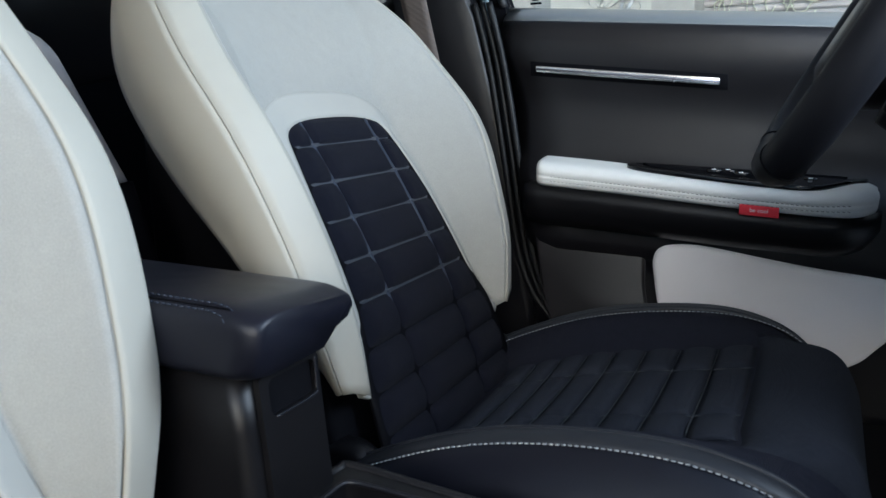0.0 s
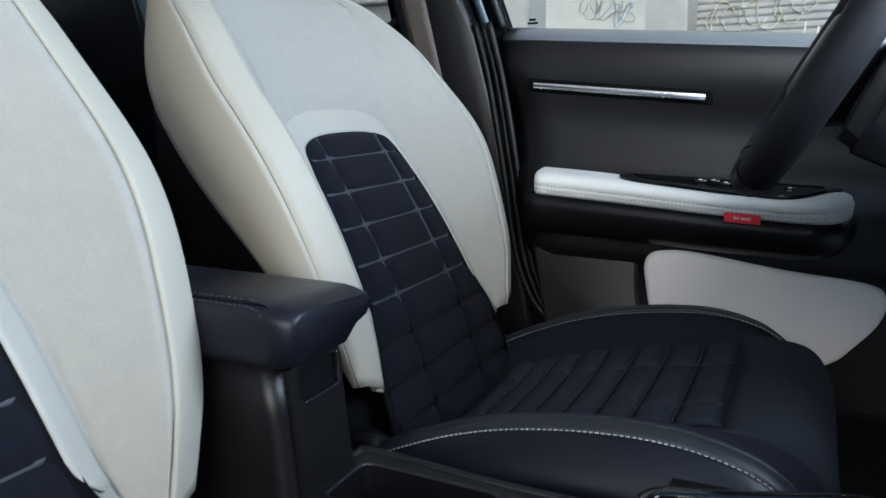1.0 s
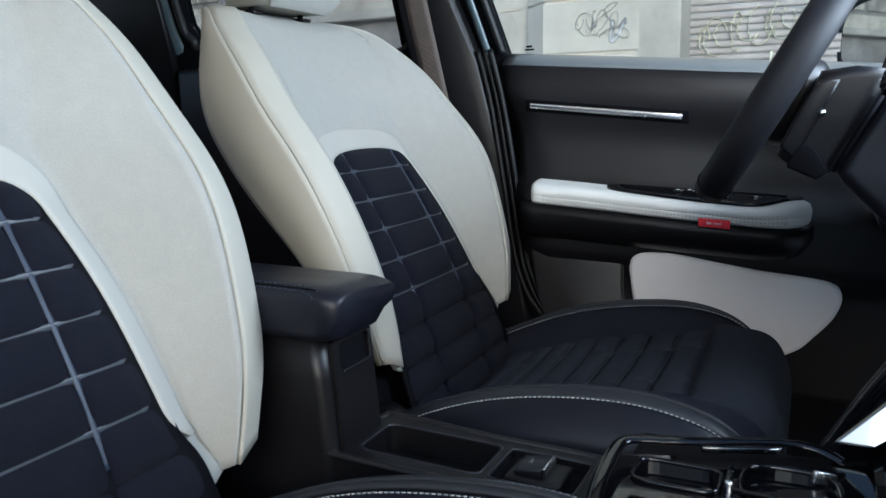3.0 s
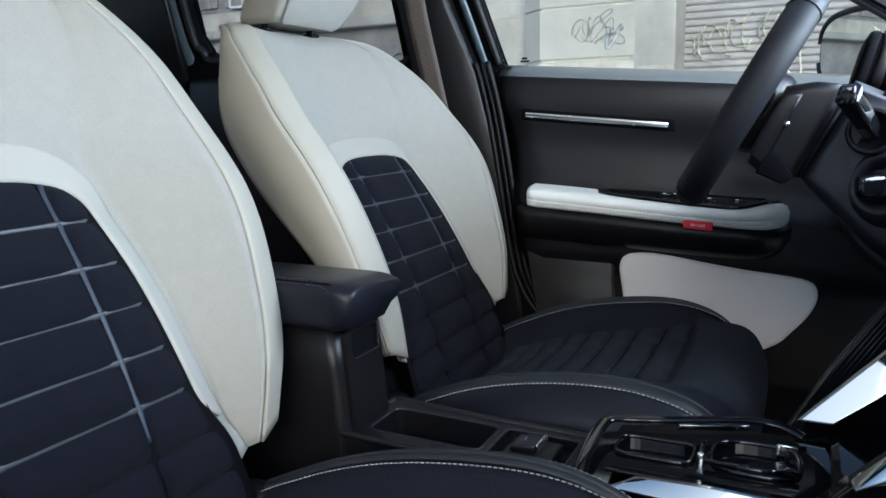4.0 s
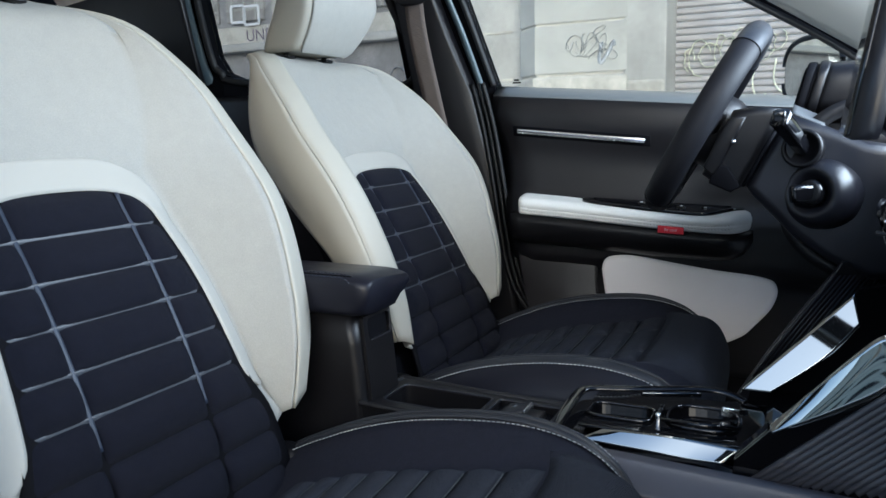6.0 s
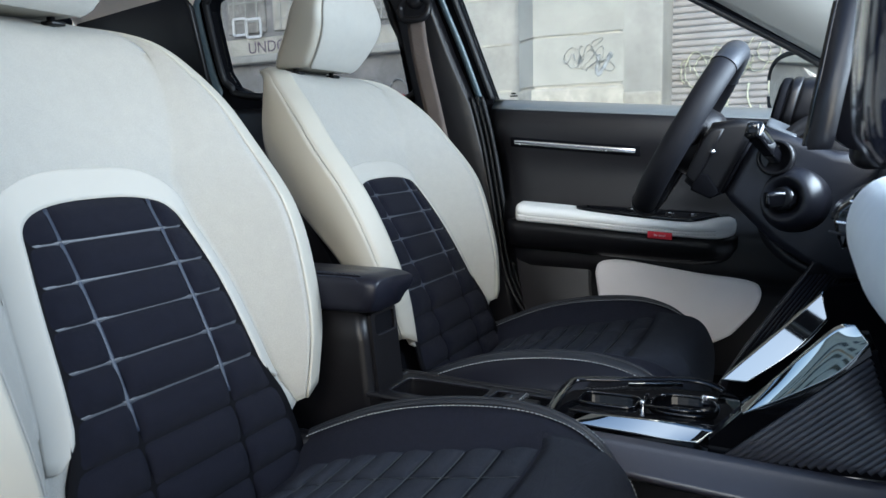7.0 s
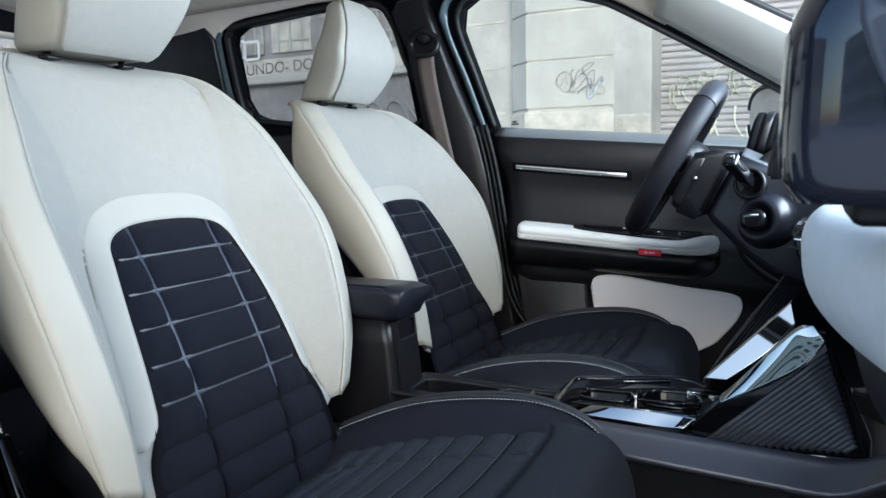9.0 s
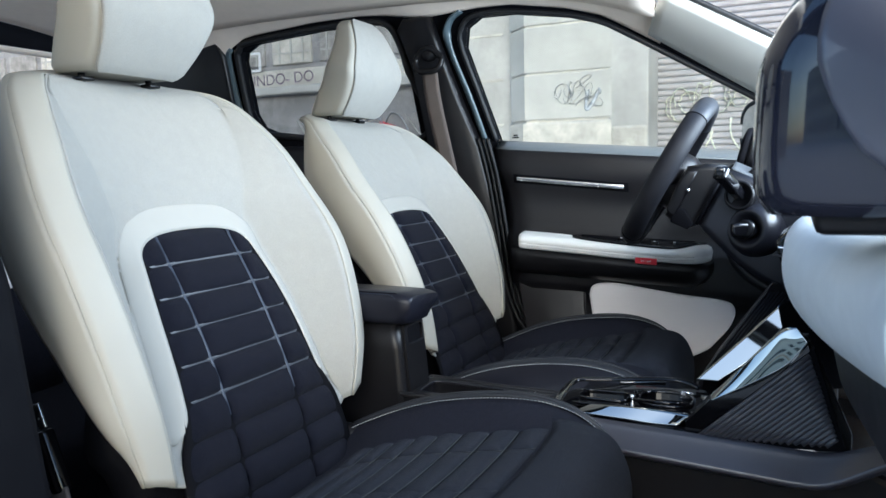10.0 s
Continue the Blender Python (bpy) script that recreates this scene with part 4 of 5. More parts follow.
                wr = 0.0008 * np.sin(31 * u + 7 * r + 3 * c) * np.sin(60 * zz + r)
                G.append(back_place(zz, u, 0.0004 + 0.0085 * puff + wr * puff, yc))
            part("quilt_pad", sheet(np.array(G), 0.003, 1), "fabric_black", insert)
    for i in (1, 2, 3, 4, 5):
        z = ROWS_Z[i]
        a = float(INSERT(min(z, 0.845)))
        u = np.linspace(-a + 0.003, a - 0.003, 32)
        part("seam_ribbon", tube(back_place(np.full_like(u, z), u, 0.0016 + 0.0036 * step(0.004, 0.022, a - np.abs(u)), yc), 0.002, 8, flat=(0.0010, 0.0034)), "ribbon_lit", insert, "grey reflective ribbon")
    for s in (1, -1):
        zl = np.linspace(0.640, 0.838 + 0.038 * SEAT["crown"], 40)
        part("seam_ribbon", tube(back_place(zl, s * 0.072 + 0 * zl, 0.0058 + 0 * zl, yc), 0.002, 8, flat=(0.0010, 0.0031)), "ribbon", insert, "grey reflective ribbon")
    # bright band round the insert
    path = [(-INSERT(max(z, 0.652)) - 0.16 * max(0, 0.652 - z) + 0.003, z) for z in np.linspace(0.630, 0.825, 18)]
    for t in np.linspace(0.10, 0.5 * math.pi - 0.04, 26):
        k = (math.cos(t) ** 3.5 + math.sin(t) ** 2.5) ** 0.33
        path.append((-0.1125 * math.cos(t) / max(k, 0.5), 0.836 + 0.046 * SEAT["crown"] * math.sin(t) / max(k, 0.5)))
    path += [(-u, z) for u, z in path[::-1]]
    path = np.array(path, float)
    for _ in range(6):
        path[1:-1] = 0.25 * path[:-2] + 0.5 * path[1:-1] + 0.25 * path[2:]
    tan = np.gradient(path, axis=0)
    tan /= np.linalg.norm(tan, axis=1, keepdims=True)
    out = np.stack([-tan[:, 1], tan[:, 0]], -1)
    wid = 0.030 + 0.003 * np.clip(out[:, 1], 0, 1)
    skip = np.zeros(len(path))
    skip[:4] = (0.60, 0.25, 0.07, 0.0)
    skip[-4:] = skip[:4][::-1]
    B = []
    for k in np.linspace(0, 1, 9):
        q = path + out * (wid * (skip + (1 - skip) * k))[:, None]
        B.append(back_place(q[:, 1], q[:, 0], back_rise(q[:, 1], q[:, 0]) + 0.0058 - 0.0022 * k + 0.0014 * (1 - abs(2 * k - 1) ** 3), yc))
    part("insert_border", sheet(np.array(B), 0.006, -1), "leather_white", seat, "bright white leatherette border")
    # dark shell behind, and the dark lower back
    ang = np.linspace(0, 2 * np.pi, 40, endpoint=False)
    P = []
    for z in np.concatenate([[0.40, 0.45], np.linspace(0.50, 1.10, 26)]):
        w = float(HALF(min(max(z, 0.60), 1.10))) - (0.010 if z > 0.62 else 0.02)
        n0, n1 = (-0.105 + 0.03 * float(step(0.95, 1.1, z)), float(REAR(max(z, 0.49))) - 0.022)
        cs, sn = np.cos(ang), np.sin(ang)
        u = w * np.sign(sn) * np.abs(sn) ** 0.5 * (1 - 0.34 * float(step(0.62, 0.80, z)))
        n = (n0 + n1) / 2 + (n1 - n0) / 2 * np.sign(cs) * np.abs(cs) ** 0.5
        P.append(back_place(np.full_like(u, z), u, n, yc))
    v, f = grid(np.array(P), True)
    f = f + [tuple(range(40))[::-1], tuple((len(P) - 1) * 40 + i for i in range(40))]
    part("back_shell", (v, f), "plastic_dark", seat, "black shell of the backrest")
    # headrest
    hx = SEAT["head"]
    K = 56
    ph = np.linspace(-np.pi, np.pi, K, endpoint=False)
    hw = lambda z: np.mean([np.interp(z + d, [1.095, 1.192, 1.305], [0.088, 0.122, 0.064]) for d in (-0.012, -0.006, 0, 0.006, 0.012)])
    xf = table([1.095, 1.13, 1.175, 1.22, 1.27, 1.305], [-0.200 + hx, -0.172 + hx, -0.150 + hx, -0.151 + hx, -0.167 + hx, -0.185 + hx])
    xr = table([1.095, 1.13, 1.175, 1.22, 1.27, 1.305], [-0.294 + hx, -0.272 + hx, -0.238 + hx, -0.223 + hx, -0.220 + hx, -0.224 + hx])
    R = []
    for k, z in enumerate(np.concatenate([[1.0945, 1.0955, 1.098], np.linspace(1.104, 1.290, 18), [1.298, 1.303, 1.306, 1.307]])):
        sh = 1.0
        if z < 1.104:
            sh = 1 - 0.12 * ((1.104 - z) / 0.0095) ** 2
        if z > 1.288:
            sh = 1 - 0.30 * ((z - 1.288) / 0.019) ** 2
        a, b = float(xf(z)), float(xr(z))
        cs, sn = np.cos(ph), np.sin(ph)
        x = (a + b) / 2 + (a - b) / 2 * sh * np.sign(cs) * np.abs(cs) ** 0.30
        y = float(hw(z)) * sh * np.sign(sn) * np.abs(sn) ** 0.34
        R.append(np.stack([x, yc + y, np.full(K, z + SEAT["lift"])], -1))
    R = np.array(R)
    front = [i for i in range(K) if abs(ph[i]) <= 0.85]
    hr = part("headrest", sheet(R[:, front[0]:front[-1] + 1], 0.004, 1), "fabric_white", seat, "off-white cloth headrest")
    rest = list(range(front[-1], K)) + list(range(0, front[0] + 1))
    v, f = grid(R[:, rest])
    full0, full1 = R[0], R[-1]
    v2 = np.concatenate([v, full0, full1])
    f = f + [tuple(len(v) + i for i in range(K)), tuple(len(v) + K + i for i in range(K))[::-1]]
    part("headrest_side", (v2, f), "leather_cream", hr, "cream leatherette sides")
    for e in (front[0], front[-1]):
        part("seam", tube(R[3:-3, e], 0.0007, 6), "piping", hr)
        tagged(part("stitching", stitches(R[3:-3, e] + np.array((-0.004, 0.0, 0.0)), 0.006, 0.0036, 0.0005), "piping", hr), "fine stitches", kind="stuff")
    for s in (1, -1):
        part("post", tube([(-0.250 + hx, yc + s * 0.062, 1.055 + SEAT["lift"]), (-0.250 + hx, yc + s * 0.062, 1.115 + SEAT["lift"])], 0.005, 12), "plastic_black", hr, "black steel post")
        part("post_sleeve", box((-0.246 + hx, yc + s * 0.062, 1.086 + SEAT["lift"]), (0.022, 0.022, 0.006), 0.002), "plastic_black", seat, "black plastic sleeve")
    # cushion
    ii = np.linspace(0, len(CUSH_C) - 1, 70)
    u = np.linspace(-0.205, 0.205, 53)
    P = np.array([cushion_place(np.full_like(u, i), u, yc) for i in ii])
    cush = part("cushion", sheet(P, 0.006, 1), "fabric_quilt", seat, "black cloth seat cushion with quilted centre")
    for s in (1, -1):
        P = []
        for i in ii:
            ub = np.linspace(0.205, 0.255, 8)
            top = cushion_place(np.full_like(ub, i), s * ub, yc, 0.004 * s)
            low = [top[-1] + np.array((0, s * 0.006 * k, -k * 0.035 * 1.0)) for k in (0.35, 1, 2, 3.2)]
            P.append(np.concatenate([top, np.array(low)]))
        bol = part("cushion_bolster", sheet(np.array(P), 0.006, s), "leather_black", seat, "black leatherette cushion side")
        il = np.linspace(4, 84, 70)
        line = cushion_place(il, np.full_like(il, s * 0.203), yc, 0.0022 + 0.004 * s)
        part("piping", tube(line, 0.0026, 8), "leather_grey", bol, "grey-black leatherette piping")
        band = [cushion_place(np.full(9, i), s * np.linspace(0.194, 0.2225, 9), yc, 0.0) + np.array((0, 0, 1)) * (0.0004 + 0.004 * s + 0.0022 * np.sin(np.linspace(0, np.pi, 9)) ** 0.5)[:, None] for i in np.linspace(3, 88, 60)]
        part("welt_band", sheet(np.array(band), 0.002, s), "leather_grey", bol, "grey-black leatherette band")
        for uu, rr in ((0.1885, 0.0006), (0.2235, 0.0008)):
            tagged(part("stitching", stitches(cushion_place(il, np.full_like(il, s * uu), yc, 0.0016 + 0.004 * s), 0.0058, 0.0038, rr), "thread", bol), "pale grey stitches", kind="stuff")
    base = cushion_index(np.array(ROWS_X))
    for r in range(8):
        for c in range(3):
            lo, hi = ((-0.138, -0.070), (-0.072, 0.072), (0.070, 0.138))[c]
            t = np.array((0, 0.03, 0.08, 0.18, 0.34, 0.5, 0.66, 0.82, 0.92, 0.97, 1))
            uu = lo + 0.0012 + (hi - lo - 0.0024) * t
            G = []
            for k in np.linspace(0, 1, 8):
                i = base[r] + (base[r + 1] - base[r]) * (0.015 + 0.97 * k)
                puff = (1 - np.abs(2 * t - 1) ** 9) * (1 - abs(2 * k - 1) ** 3)
                g = cushion_place(np.full_like(uu, i), uu, yc, 0.0)
                g[:, 2] += 0.0006 + 0.0085 * puff
                G.append(g)
            # lit copy of the black cloth on the upward-facing pads
            part("quilt_pad", sheet(np.array(G), 0.002, 1), "fabric_black_lit", cush)
    for r in range(1, 8):
        uu = np.linspace(-0.130, 0.130, 40)
        part("seam_ribbon", tube(cushion_place(np.full_like(uu, base[r]), uu, yc, 0.0032), 0.0007, 6), "ribbon_dark", cush, "dark grey ribbon")
    for s in (1, -1):
        il = np.linspace(base[0], base[-1], 50)
        part("seam_ribbon", tube(cushion_place(il, np.full_like(il, s * 0.071), yc, 0.0024), 0.0005, 6), "ribbon_dark", cush, "dark grey ribbon")
    # front roll of the cushion, a smooth raised panel
    i0 = float(cushion_index(0.425))
    G = []
    for i in np.linspace(i0, 106, 26):
        uu = np.linspace(-0.168, 0.168, 31)
        g = cushion_place(np.full_like(uu, i), uu, yc)
        k = min(1, (i - i0) / 6)
        lift = 0.007 * math.sqrt(max(0, k * (2 - k))) * (1 - (np.abs(uu) / 0.168) ** 6)
        nx = 0.0 if i < 78 else min(1, (i - 78) / 14)
        g[:, 0] += lift * nx
        g[:, 2] += lift * (1 - nx)
        G.append(g)
    part("cushion_front", sheet(np.array(G), 0.002, 1), "fabric_black_lit", cush)
    part("seat_base", box((0.27, yc, 0.385), (0.44, 0.43, 0.20), 0.02), "plastic_dark", seat, "black plastic seat base")
    for s in (1, -1):
        part("side_trim", prism(smooth_loop([(0.0, 0.40), (0.10, 0.50), (0.16, 0.505), (0.40, 0.47), (0.46, 0.43), (0.44, 0.36), (0.02, 0.33)], 60), lambda x, z, k, s=s: (x, yc + s * (0.235 + k), z), 0.0, 0.028, 0.008), "plastic_black", seat, "black plastic side trim")
        part("hinge_cover", prism(smooth_loop([(-0.05, 0.44), (0.01, 0.53), (0.06, 0.545), (0.095, 0.51), (0.08, 0.44), (0.0, 0.41)], 50), lambda x, z, k, s=s: (x, yc + s * (0.180 + k), z), 0.0, 0.034, 0.012), "plastic_black", seat, "black plastic hinge cover")
        part("rail", box((0.22, yc + s * 0.19, 0.268), (0.60, 0.04, 0.034), 0.005), "silver", seat, "steel seat rail")
    return seat


# ---- centre console ----
def loft_x(sections, cap=True):
    A = np.array(sections, float)
    v, f = grid(A, True)
    n = A.shape[1]
    if cap:
        f = f + [tuple(range(n))[::-1], tuple((len(A) - 1) * n + i for i in range(n))]
    return v, f


def rounded(cx, cy, hx, hy, e=4.0, k=32):
    a = np.linspace(0, 2 * np.pi, k, endpoint=False)
    c, s = np.cos(a), np.sin(a)
    return np.stack([cx + hx * np.sign(c) * np.abs(c) ** (2 / e), cy + hy * np.sign(s) * np.abs(s) ** (2 / e)], -1)


def round_rect(x0, x1, y0, y1, r, k=7):
    out = []
    for cx, cy, a0 in ((x1 - r, y1 - r, 0), (x0 + r, y1 - r, 90), (x0 + r, y0 + r, 180), (x1 - r, y0 + r, 270)):
        for a in np.linspace(a0, a0 + 90, k):
            out.append((cx + r * math.cos(math.radians(a)), cy + r * math.sin(math.radians(a))))
    return out


def build_console():
    con = thing("centre_console", (0.15, 0, 0.25), "black plastic centre console with padded armrest lid and open tray", "centre console")
    # armrest box
    S = []
    for z in np.concatenate([[0.26], np.linspace(0.30, 0.70, 10)]):
        xfz = 0.106 + 0.09 * (0.697 - z) if z > 0.55 else 0.119
        q = round_rect(-0.30, xfz, -0.074 - 0.02 * max(0, 0.55 - z), 0.024 + 0.09 * min(0.10, max(0, 0.69 - z)), 0.014)
        S.append([(x, y, z) for x, y in q])
    body = part("box_body", loft_x(S), "plastic_black", con, "black plastic armrest box")
    fr_ = lambda z: 0.106 + 0.09 * (0.697 - z)
    slot = round_rect(-0.048, 0.010, 0.662, 0.692, 0.007)
    part("front_panel", plate(round_rect(-0.058, 0.0150, 0.575, 0.696, 0.004), [slot], lambda y, z, d: (fr_(z) + d, y, z), 0.0005, 0.006), "plastic_black", body, "black front panel set into the box", smooth=False)
    part("latch_recess", prism(slot, lambda y, z, d: (fr_(z) + d, y, z), 0.0004, 0.0012), "plastic_dark", body, smooth=False)
    part("latch_lip", tube(smooth_loop([(fr_(0.690) + 0.006, 0.0105, 0.692), (fr_(0.670) + 0.006, 0.0095, 0.668), (fr_(0.662) + 0.006, 0.004, 0.6615), (fr_(0.662) + 0.006, -0.043, 0.6615)], 40, False), 0.0012), "fascia_grey", body, "thin edge under the lid")
    # padded lid
    S = []
    for t in np.concatenate([np.linspace(0, 0.94, 24), np.linspace(0.95, 1, 12)]):
        x = -0.30 + 0.440 * t
        e = 1.0 if t < 0.95 else math.sqrt(max(0.0, 1 - ((t - 0.95) / 0.0505) ** 2)) * 0.55 + 0.45
        zt = 0.766 - 0.004 * t - 0.004 * float(step(0.92, 1, t))
        zb = 0.697 + 0.002 * t
        q = rounded(-0.018, (zt + zb) / 2, 0.072 * (0.72 + 0.28 * e), (zt - zb) / 2 * (0.75 + 0.25 * e), 4.5, 40)
        S.append([(x - (0.014 * float(step(0.0, 0.07, y)) + 0.014 * float(step(0.735, 0.70, z))) * float(step(0.6, 1, t)), y - 0.022 * float(step(0.0, 0.05, y)) * float(step(0.745, 0.70, z)), z - 0.09 * (y + 0.09) * float(step(0.70, 0.75, z))) for y, z in q])
    lid = part("armrest_lid", loft_x(S), "leather_black", con, "black leatherette armrest lid with stitching")
    def lid_top(x, y):
        t = (x + 0.30) / 0.44
        zt, zb = 0.766 - 0.004 * t, 0.697 + 0.002 * t
        f = (1 - min(1.0, abs(y + 0.018) / 0.072) ** 4.5) ** (1 / 4.5)
        return (zt + zb) / 2 + (zt - zb) / 2 * f - 0.09 * (y + 0.09) + 0.0006

    for y0 in (-0.077, -0.0845):
        ln = [(x, y0, lid_top(x, y0)) for x in np.linspace(-0.29, 0.096, 40)]
        ln += [(0.108, y0 - 0.002, lid_top(0.108, y0 - 0.002)), (0.116, y0 - 0.005, lid_top(0.116, y0 - 0.005) - 0.001)]
        tagged(part("stitching", stitches(ln, 0.0062, 0.004, 0.0007), "ribbon", lid), "grey stitches", kind="stuff")
    part("seam", tube([(x, -0.081, lid_top(x, -0.081) - 0.0004) for x in np.linspace(-0.29, 0.112, 40)], 0.0008, 6), "plastic_dark", lid)
    # tray with a raised rim, a deep well and a shallow switch bay
    T = lambda x: 0.580 - 0.020 * (x - 0.12)
    ro = smooth_loop([(0.112, -0.062), (0.113, 0.0), (0.114, 0.036), (0.128, 0.046), (0.25, 0.040), (0.374, 0.038), (0.380, 0.0), (0.374, -0.066), (0.25, -0.070), (0.126, -0.070)], 120)
    well = [tuple(p) for p in rounded(0.200, -0.012, 0.070, 0.036, 9, 48)]
    bay = [tuple(p) for p in rounded(0.322, -0.012, 0.044, 0.036, 12, 48)]
    part("tray_rim", plate([tuple(p) for p in ro], [well, bay], lambda x, y, d: (x, y, T(x) + d), -0.066, 0.0), "plastic_black", con, "black plastic tray rim", smooth=False)
    part("tray_edge", tube(np.array([(x, y, T(x) - 0.001) for x, y in ro]), 0.0045, 8, closed=True), "plastic_soft", con)
    for lp in (well, bay):
        part("well_edge", tube(np.array([(x, y, T(x) - 0.001) for x, y in lp]), 0.0022, 8, closed=True), "fascia_grey", con)
    part("tray_floor", prism(well, lambda x, y, d: (x, y, T(x) + d), -0.080, -0.064), "plastic_dark", con, smooth=False)
    part("bay_floor", prism(bay, lambda x, y, d: (x, y, T(x) + d), -0.030, -0.011), "plastic_dark", con, smooth=False)
    part("tray_body", box((0.28, -0.012, 0.42), (0.40, 0.10, 0.255), 0.01), "plastic_black", con, smooth=False)
    sw = part("drive_switch", box((0.318, -0.008, 0.567), (0.058, 0.048, 0.012), 0.003), "plastic_black", con, "black selector switch")
    part("switch_cap", box((0.312, -0.006, 0.5755), (0.030, 0.036, 0.010), 0.002, rot=(0, -10, 0)), "fascia_grey", sw)
    part("switch_edge", box((0.329, -0.006, 0.5800), (0.0025, 0.034, 0.008), 0.0008, rot=(0, -10, 0)), "chrome", sw, "bright front edge")
    part("switch_mark", box((0.309, -0.004, 0.5803), (0.004, 0.010, 0.0014), 0.0004, rot=(0, -10, 0)), "strip_grey", sw)
    # glossy front section: sunk deck with two wells inside a raised rim
    deck = [(0.388, -0.085), (0.42, -0.098), (0.55, -0.100), (0.600, -0.100), (0.612, 0.0), (0.600, 0.085), (0.535, 0.078), (0.463, 0.048), (0.41, 0.032), (0.390, 0.012)]
    wells = [[tuple(p) for p in rounded(0.450, -0.002, 0.038, 0.024, 5)], [tuple(p) for p in rounded(0.545, 0.012, 0.041, 0.038, 3)]]
    part("gloss_deck", plate([tuple(p) for p in smooth_loop(deck, 100)], wells, lambda x, y, d: (x, y, 0.591 + d), -0.03, 0.0), "gloss_black", con, "glossy black console deck", smooth=False)
    part("well_floor", box((0.50, 0.0, 0.535), (0.21, 0.11, 0.02), 0.004), "plastic_dark", con, smooth=False)
    for wl_ in wells:
        part("well_ring", tube(np.array([(x, y, 0.593) for x, y in wl_]), 0.0025, 8, closed=True), "gloss_black", con)
    rim = smooth_loop([(0.397, -0.100, 0.596), (0.393, -0.060, 0.602), (0.392, 0.000, 0.606), (0.400, 0.024, 0.608), (0.430, 0.036, 0.608), (0.463, 0.047, 0.608), (0.533, 0.077, 0.607), (0.565, 0.082, 0.604), (0.588, 0.074, 0.598)], 80, False)
    part("rim_bar", tube(rim, 0.006, 10, flat=(0.0075, 0.0035)), "gloss_black", con, "raised glossy rim")
    clip = part("cup_clip", box((0.500, 0.054, 0.604), (0.075, 0.010, 0.007), 0.002, rot=(0, 0, 20)), "gloss_black", con, "folding cup clip")
    part("clip_edge", box((0.500, 0.049, 0.6055), (0.070, 0.002, 0.0028), 0.0006, rot=(0, 0, 20)), "dark_mirror", clip)
    part("divider", box((0.495, 0.006, 0.592), (0.006, 0.044, 0.014), 0.002), "gloss_black", con)
    # chrome pin added to draw a glint of light at the divider's end
    part("glint_pin", box((0.496, -0.013, 0.592), (0.007, 0.006, 0.020), 0.002), "chrome", con, "bright pin that stands for a glint on the divider")
    part("cup_arm", tube([(0.500, -0.020, 0.597), (0.545, -0.024, 0.598), (0.585, -0.018, 0.597)], 0.003, 8), "gloss_black", con)
    part("cup_spring", box((0.572, 0.046, 0.592), (0.022, 0.006, 0.012), 0.002, rot=(0, 12, 25)), "chrome", con, "bright cup spring")
    part("inner_slope", sheet(np.array([[(0.42 + 0.17 * t, -0.094 + 0.034 * k, 0.605 - 0.013 * k ** 0.7) for t in np.linspace(0, 1, 14)] for k in np.linspace(0, 1, 6)]), 0.003, 1), "gloss_black", con)
    # side ledge, satin silver-grey, sweeping forward
    P = []
    for t in np.linspace(0, 1, 30):
        x = 0.44 + 0.44 * t
        zt = 0.596 - 0.016 * t + 0.03 * float(step(0.72, 1.0, t))
        dep = 0.030 + 0.008 * t - 0.024 * float(step(0.66, 1.0, t))
        P.append([(x, -0.112 - 0.03 * k + 0.0, zt - 0.006 - dep * k ** 0.8 * 1.2) for k in np.linspace(0, 1, 8)])
    part("side_ledge", sheet(np.array(P), 0.012, 1), "satin", con, "satin grey lower edge")
    part("front_body", prism([(0.38, 0.26), (0.38, 0.56), (0.60, 0.565), (0.80, 0.575), (0.86, 0.55), (0.86, 0.26)], lambda x, z, d: (x, d, z), -0.125, 0.11, 0.01), "plastic_black", con, smooth=False)
    part("deck_side", prism([(0.40, 0.555), (0.40, 0.584), (0.62, 0.586), (0.66, 0.585), (0.79, 0.585), (0.79, 0.555)], lambda x, z, d: (x, d, z), -0.115, 0.105, 0.004), "gloss_black", con, smooth=False)
    # rising flank: a fluted wall that leans away as it climbs
    A, B, C = Vector((0.599, -0.114, 0.579)), Vector((0.747, -0.114, 0.716)), Vector((0.787, -0.118, 0.590))
    nrm = (B - A).cross(C - A).normalized()
    if nrm.y > 0:
        nrm = -nrm
    def wall_at(a, b, k):
        return np.array(A + (B - A) * a + (C - A) * b + nrm * k)
    ol = [(-0.04, -0.02), (1.02, -0.02), (1.03, 0.0), (-0.01, 1.03), (-0.04, 1.03)]
    wedge = part("rising_wall", prism(ol, wall_at, -0.012, -0.001, 0.002), "plastic_dark", con, smooth=False)
    for k in range(21):
        b = 0.03 + k * 0.050
        if b < 0.97:
            L0, L1 = 0.02, 1.0 - b - 0.015
            if L1 - L0 > 0.04:
                part("rib", tube([wall_at(a, b, 0.0005) for a in np.linspace(L0, L1, 5)], 0.003, 8, flat=(0.0030, 0.0036)), "rib_grey", wedge)
    part("well_back", box((0.70, 0.03, 0.582), (0.18, 0.24, 0.03), 0.01), "gloss_black", con, smooth=False)
    part("far_wall", prism([(0.585, 0.575), (0.590, 0.600), (0.712, 0.728), (0.82, 0.74), (0.82, 0.575)], lambda x, z, d: (x, 0.125 + 0.5 * (x - 0.59) + d, z), 0.004, 0.02), "plastic_dark", con, smooth=False)
    # glossy strips that sweep up to the dashboard: one on the far wall, one on the near edge
    def strip(top, low, n=40, bow=0.0):
        a, b = smooth_loop(top, n, False), smooth_loop(low, n, False)
        m = min(len(a), len(b))
